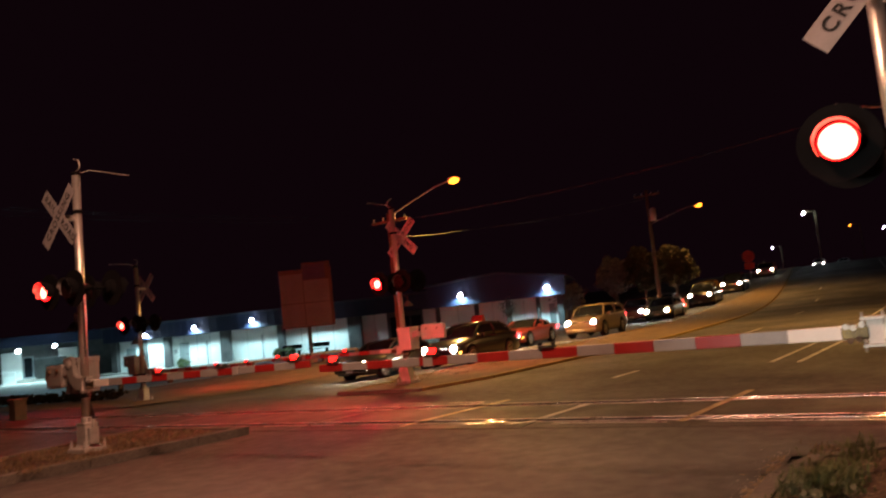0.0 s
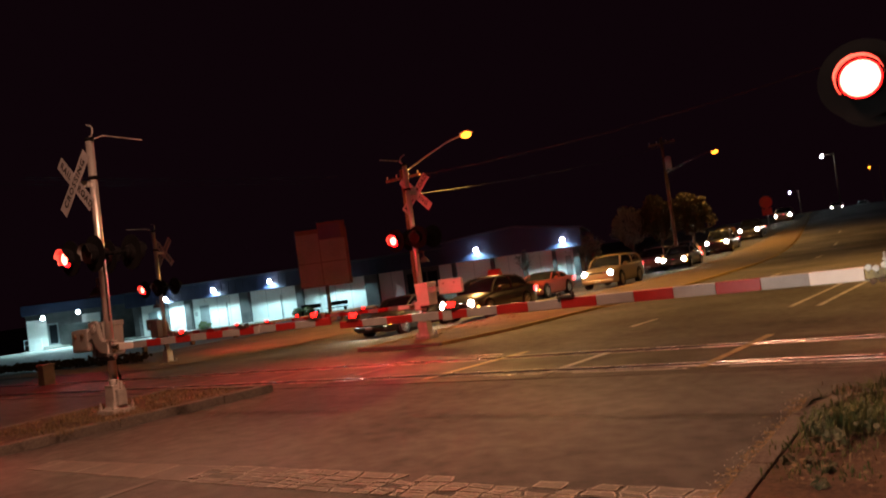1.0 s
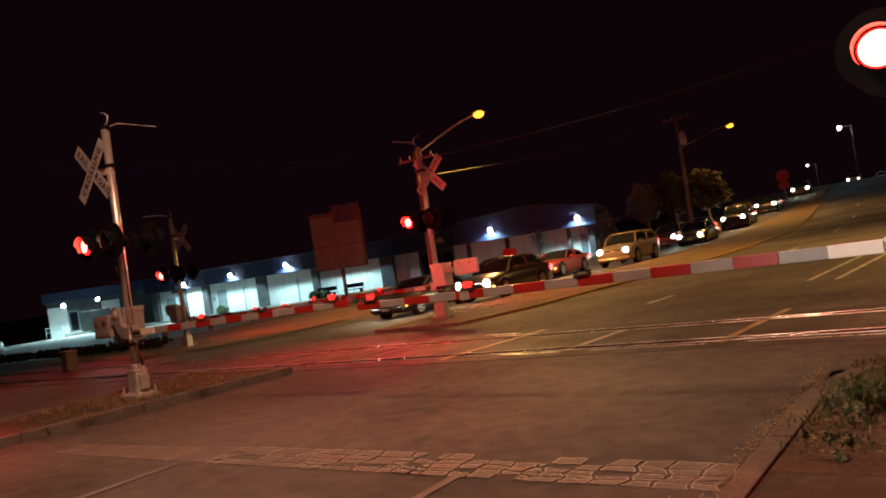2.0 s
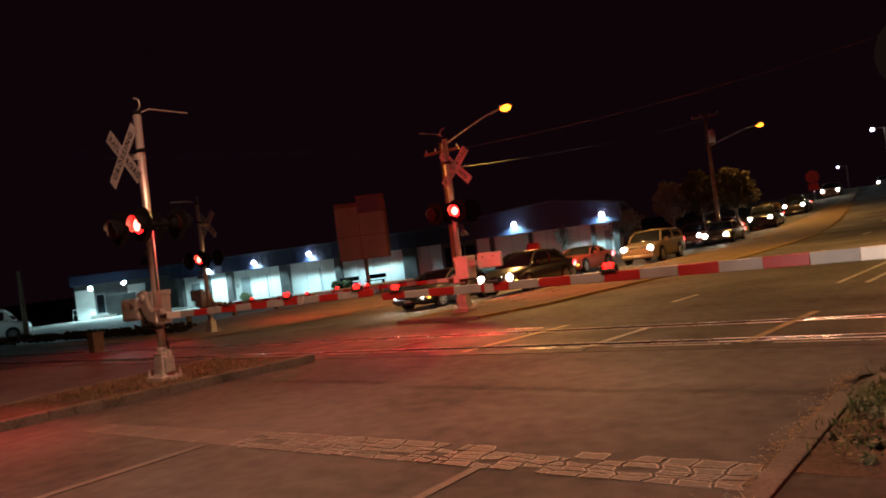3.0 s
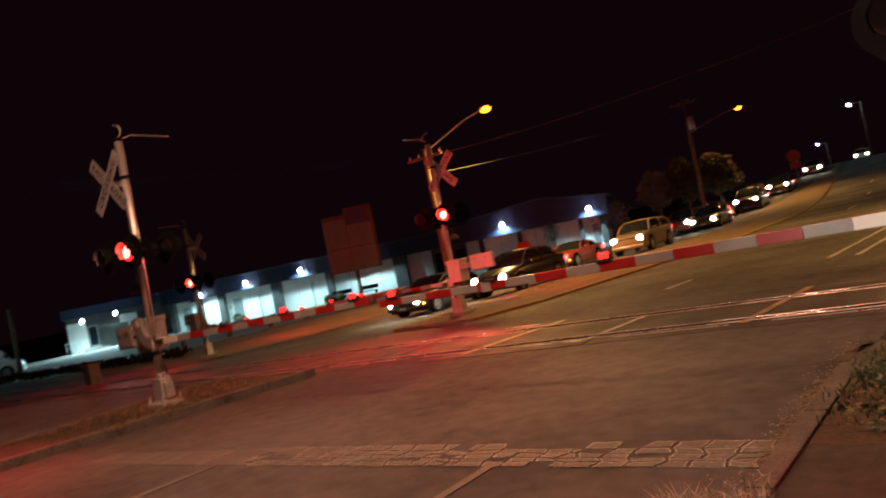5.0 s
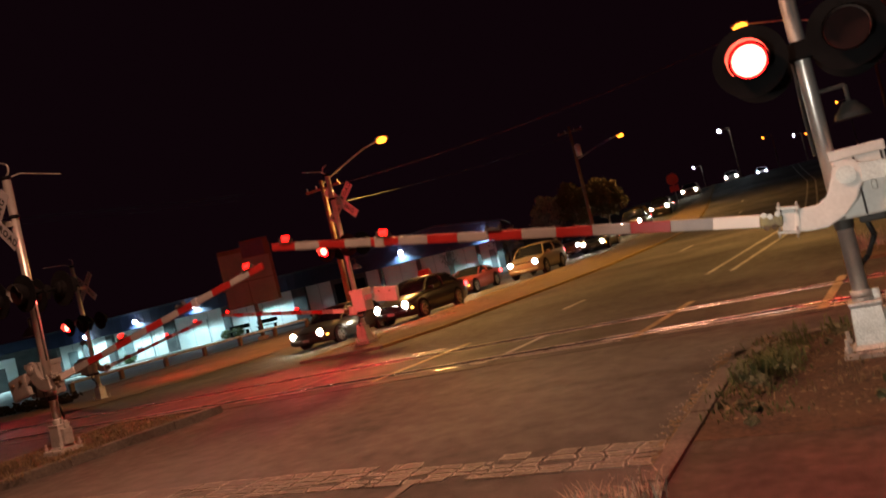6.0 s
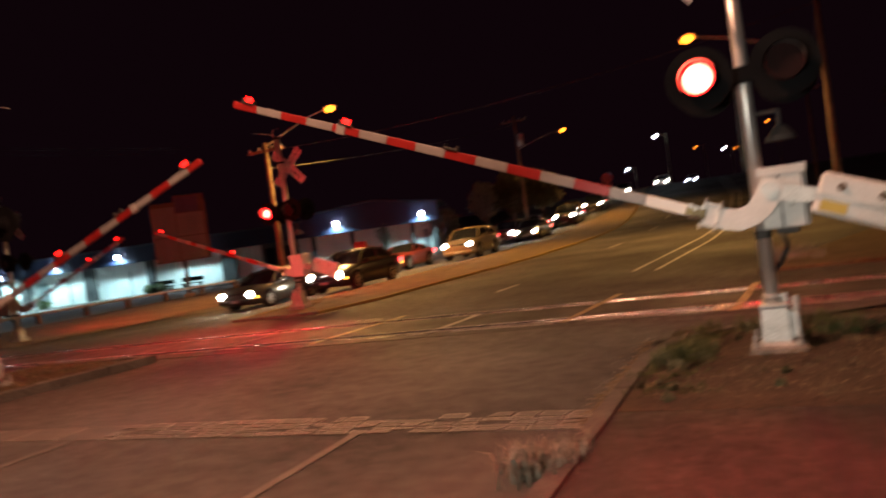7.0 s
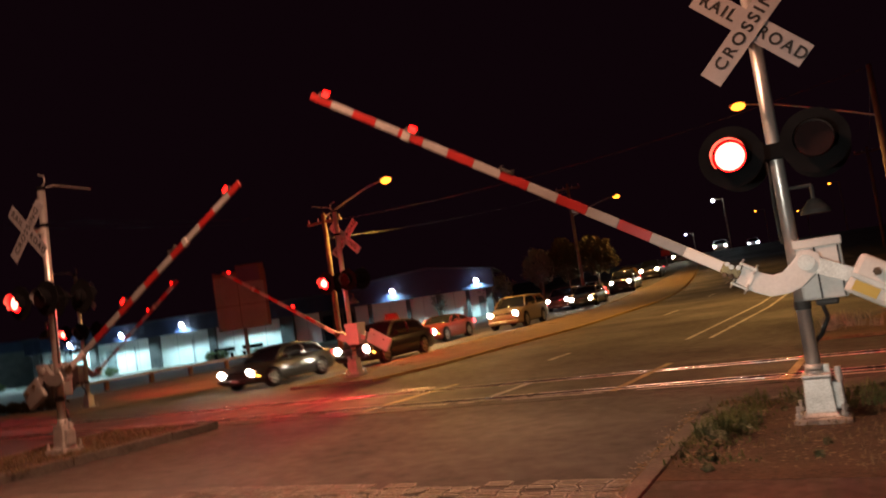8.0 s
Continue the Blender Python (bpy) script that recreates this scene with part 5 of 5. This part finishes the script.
def tree(x, y, crown, radii, n, size, leaf_m, label, seed):
    rng = random.Random(seed)
    z0 = rise(x, y)
    top = thing("tree", (x, y, z0), label, "tree", "trees by the pole")
    h = crown - z0
    bm = B()
    cyl(bm, (0, 0, -0.2), (0.1, 0, h * 0.55), 0.17, 0.10, 12)
    for k in range(9):
        a = rng.uniform(0, 6.28)
        s0 = Vector((0.05, 0, h * rng.uniform(0.35, 0.55)))
        e0 = Vector((math.cos(a) * radii[0] * 0.75, math.sin(a) * radii[1] * 0.75, h + rng.uniform(-0.5, 0.6) * radii[2]))
        m0 = s0.lerp(e0, 0.5) + Vector((0, 0, 0.25))
        cyl(bm, s0, m0, 0.06, 0.045, 8)
        cyl(bm, m0, e0, 0.045, 0.015, 8)
    part("trunk", bm, BARK, top, "branching bark trunk")
    bm = B()
    leaf_crown(bm, (0, 0, h), radii, n, size, rng)
    part("crown", bm, leaf_m, top, "uneven leafy crown")
    return top


tree(-18.3, 59.3, 3.75, (2.0, 1.8, 1.9), 5200, 0.13, LEAF, "olive leafy tree beside the utility pole", 3)
tree(-20.5, 58.4, 3.75, (1.8, 1.7, 2.1), 4800, 0.13, LEAF, "olive leafy tree lit by the street lamp", 4)
tree(-22.6, 57.6, 3.5, (1.7, 1.6, 1.9), 2600, 0.10, LEAF_GREY, "sparse grey twiggy tree", 5)
tree(-26.5, 57.0, 2.2, (1.8, 1.6, 1.4), 1300, 0.12, LEAF_GREY, "dark twiggy bush at the road edge", 6)
tree(*face(31.8, 1.2, 0)[:2], 1.9, (0.9, 0.7, 0.9), 260, 0.08, LEAF_GREY, "small bare tree before the wall", 7)
for k, (x, y, r) in enumerate(((6.5, 30, 2.2), (8.5, 36, 2.6), (7.5, 48, 2.4))):
    tree(x, y, 4.2 + 0.4 * k, (r, r, r), 1800, 0.18, LEAF, "dark leafy tree on the verge", 20 + k)
for k, (u, o) in enumerate(((13.2, 2.0), (12.2, 2.0), (-6.5, 3.0), (2.9, 1.5))):
    p = face(u, o, 0)
    bush = thing("bush", (p.x, p.y, rise(p.x, p.y) - 0.02), "low dark green bush before the white wall", "bush", "bushes", 0)
    bm = B()
    leaf_crown(bm, (0, 0, 0.4), (0.7, 0.6, 0.45), 420, 0.09, random.Random(40 + k))
    part("leaves", bm, GRASS, bush)
# hedge added as a stand-in for the flat black band before the lot
hedge = thing("hedge", (-36, 15.4, -0.05), "low leafy hedge filling the black band along the lot", "hedge")
bm = B()
rng = random.Random(77)
for k in range(30):
    leaf_crown(bm, (-13.5 + k * 0.78, rng.uniform(-.2, .2) + k * 0.05, 0.15), (0.7, 0.6, 0.22), 110, 0.10, rng)
hl = part("leaves", bm, LEAF, hedge)


def blades(name, area, n, h, material, label, seed, clump=0, z=0.1):
    """Many bent blades of grass in one mesh."""
    rng = random.Random(seed)
    bm = B()
    centers = [(rng.uniform(area[0], area[1]), rng.uniform(area[2], area[3])) for _ in range(max(1, clump))]
    for _ in range(n):
        if clump:
            cx, cy = centers[rng.randrange(clump)]
            x, y = cx + rng.gauss(0, 0.08), cy + rng.gauss(0, 0.08)
        else:
            x, y = rng.uniform(area[0], area[1]), rng.uniform(area[2], area[3])
        a, ln, lean = rng.uniform(0, 6.28), h * rng.uniform(0.4, 1.2), rng.uniform(0.15, 0.9)
        w = rng.uniform(0.003, 0.008)
        dx, dy = math.cos(a), math.sin(a)
        z0 = rise(x, y) + z
        p0, p1, p2 = Vector((x, y, z0)), Vector((x + dx * ln * lean * .35, y + dy * ln * lean * .35, z0 + ln * .6)), Vector((x + dx * ln * lean, y + dy * ln * lean, z0 + ln * (1.0 - .35 * lean)))
        sd = Vector((-dy, dx, 0)) * w
        v = [bm.verts.new(q) for q in (p0 - sd, p0 + sd, p1 + sd * .8, p1 - sd * .8, p2)]
        bm.faces.new((v[0], v[1], v[2], v[3]))
        bm.faces.new((v[3], v[2], v[4]))
    return tagged(finish(name, bm, material), label, "grass", "", "stuff")


blades("weeds", (-1.28, -0.75, 5.2, 8.1), 900, 0.06, GRASS, "low green weeds along the kerb", 1, 60, 0.09)
blades("weed_tuft", (-1.18, -0.88, 6.2, 6.8), 420, 0.20, GRASS, "taller green weed tuft at the kerb", 2, 9, 0.09)
blades("dry_grass", (-1.25, 3.5, 4.95, 8.2), 1500, 0.06, STRAW, "short dead grass on the verge", 3, 160, 0.09)
blades("straw_tuft", (-1.70, -1.40, 3.50, 3.95), 420, 0.24, PALE_STRAW, "pale dry grass tuft growing at the kerb", 4, 6, 0.0)
blades("weed_tuft", (-0.9, 0.6, 7.2, 8.1), 500, 0.16, GRASS, "green weeds behind the mast foot", 5, 14, 0.09)
blades("median_grass", (-13.2, -10.9, 5.5, 8.9), 2600, 0.09, STRAW, "dead grass and leaf litter on the median", 6, 160, 0.12)
blades("median_grass", (-12.9, -11.2, 15.2, 30.0), 1800, 0.05, STRAW, "dry grass on the lit median", 7, 300, 0.12)
blades("straw_tuft", (-0.4, 0.5, 15.0, 16.5), 240, 0.36, PALE_STRAW, "tall pale dry grass beyond the track", 8, 10, 0.05)
# leafy weeds along the kerb
for k, (area, n, r) in enumerate((((-1.25, -0.8, 6.0, 6.9), 16, 0.13), ((-1.25, -0.95, 5.0, 6.0), 5, 0.06), ((-0.9, 0.8, 7.4, 8.1), 10, 0.10), ((-0.8, 2.5, 5.2, 8.0), 12, 0.05))):
    rng = random.Random(60 + k)
    bm = B()
    for _ in range(n):
        leaf_crown(bm, (rng.uniform(area[0], area[1]), rng.uniform(area[2], area[3]), 0.05 + r * 0.5), (r, r, r * 0.8), 60, 0.022, rng)
    tagged(finish("leafy_weeds", bm, WEED), "small leafy grey-green weeds on the verge", "weeds", "", "stuff")
# leaf litter, gravel and small stones
rng = random.Random(9)
bm = B()
for _ in range(2600):
    side = rng.random()
    if side < 0.55:
        x, y, z = rng.uniform(-1.2, 3.2), rng.uniform(4.95, 8.2), 0.105
    elif side < 0.85:
        x, y, z = rng.uniform(-13.3, -10.95), rng.uniform(4.8, 8.8), 0.135
    else:
        x, y, z = -1.52 - abs(rng.gauss(0, 0.07)), rng.uniform(4.6, 8.0), 0.003
    s0 = rng.uniform(0.012, 0.035)
    a = rng.uniform(0, 6.28)
    vs = [bm.verts.new((x + s0 * math.cos(a + k * 1.57) * (1 if k % 2 else 0.55), y + s0 * math.sin(a + k * 1.57) * (1 if k % 2 else 0.55), z + rng.uniform(0, 0.012))) for k in range(4)]
    bm.faces.new(vs)
tagged(finish("leaf_litter", bm, STRAW), "scattered dead leaves and grit at the kerb", "litter", "", "stuff")


rng = random.Random(31)
bm = B()
for _ in range(150):
    x, y, r = -1.53 - abs(rng.gauss(0, 0.10)), rng.uniform(4.2, 8.3), rng.uniform(0.004, 0.010)
    bmesh.ops.create_icosphere(bm, subdivisions=1, radius=r, matrix=Matrix.Translation((x, y, r * 0.5)) @ Matrix.Rotation(rng.uniform(0, 3), 4, "Z") @ Matrix.Diagonal((1.3, 0.9, 0.7, 1)))
tagged(finish("gravel", bm, mat("pale_gravel", (0.20, 0.18, 0.16), 0.35, 0, (0.45, 0.43, 0.40), 40)), "pale gravel and grit along the kerb", "gravel", "", "stuff")


# ---- what moves ----
RISE_A = [(0, 0), (5.0, 0), (5.3, 2.8), (5.5, 4.9), (5.7, 7.0), (6.0, 10.2), (6.5, 15.3), (6.7, 18.0), (7.0, 21.6), (7.3, 25.2), (7.5, 27.2), (7.7, 29.2), (8.0, 32.5)]
RISE_B = [(0, 1.2), (5.0, 1.2), (5.3, 3.6), (5.5, 5.6), (6.0, 10.7), (6.5, 15.0), (6.7, 16.9), (7.0, 19.6), (7.3, 22.9), (7.7, 26.2), (8.0, 29.1)]
RISE_C = [(0, 0), (5.2, 0), (5.5, 3.0), (6.0, 8.5), (6.5, 14.2), (6.7, 17.2), (7.0, 20.0), (7.3, 23.2), (7.7, 27.2), (8.0, 30.2)]


def flash_rows(on, lit_left):
    """Rows of a part that changes between two poses each time the flasher turns over."""
    turns = [0.085] + [6.05 + 0.6 * k for k in range(-9, 4)]
    # the left lamps burn from 5.45 to 6.05 s
    def left_at(t):
        return math.floor((t - 6.05) / 0.6) % 2 == 1
    rows = [(0.0, on(1.0 if left_at(0.0) == lit_left else 0.0))]
    for t in turns:
        if 0.04 < t < 7.95:
            before, after = left_at(t - 0.1) == lit_left, left_at(t + 0.1) == lit_left
            for dt, f in ((-0.034, 0.0), (0.0, 0.5), (0.034, 1.0)):
                v = (1.0 if before else 0.0) * (1 - f) + (1.0 if after else 0.0) * f
                rows.append((t + dt, on(v)))
    rows.append((8.0, on(1.0 if left_at(8.0) == lit_left else 0.0)))
    return rows


def motions():
    for what, ob, at, s, phase in KEYED:
        if what == "arm":
            rise_rows = {"A": RISE_A, "B": RISE_B}.get(phase, RISE_C)
            walk(ob, [(t, pose(*at, 0, -s * a, 0)) for t, a in rise_rows])
        elif what == "shutter":
            walk(ob, flash_rows(lambda v, at=at, s=s: pose(at[0], at[1] - s * 0.147 * v, at[2]), phase == "L"))
        else:
            walk(ob, flash_rows(lambda v, at=at: pose(at[0], at[1], at[2] - 0.10 * (1 - v)), phase == "L"))
    moves = {
        "first": [(0, 0), (6.7, 0), (7.0, 0.15), (7.3, 0.6), (7.7, 1.6), (8.0, 2.9)],
        "taxi": [(0, 0), (6.8, 0), (7.2, 0.2), (7.5, 0.6), (8.0, 1.7)],
        "red": [(0, 0), (6.8, 0), (7.2, 0.2), (7.5, 0.7), (8.0, 2.0)],
        "tan": [(0, 0), (7.0, 0), (7.5, 0.3), (8.0, 1.2)],
        "far_one": [(0, -30), (6.0, -10), (8.0, 2)],
        "oncoming": [(0, -24), (1.0, -20), (3.5, -9), (6.5, 2), (8.0, 5)],
    }
    for key, rows in moves.items():
        ob, x, y, turn = CARS[key]
        a = radians(turn)
        walk(ob, [(t, pose(x + d * math.sin(a), y - d * math.cos(a), rise(x, y - d) + 0.002, 0, 0, turn)) for t, d in rows])


motions()
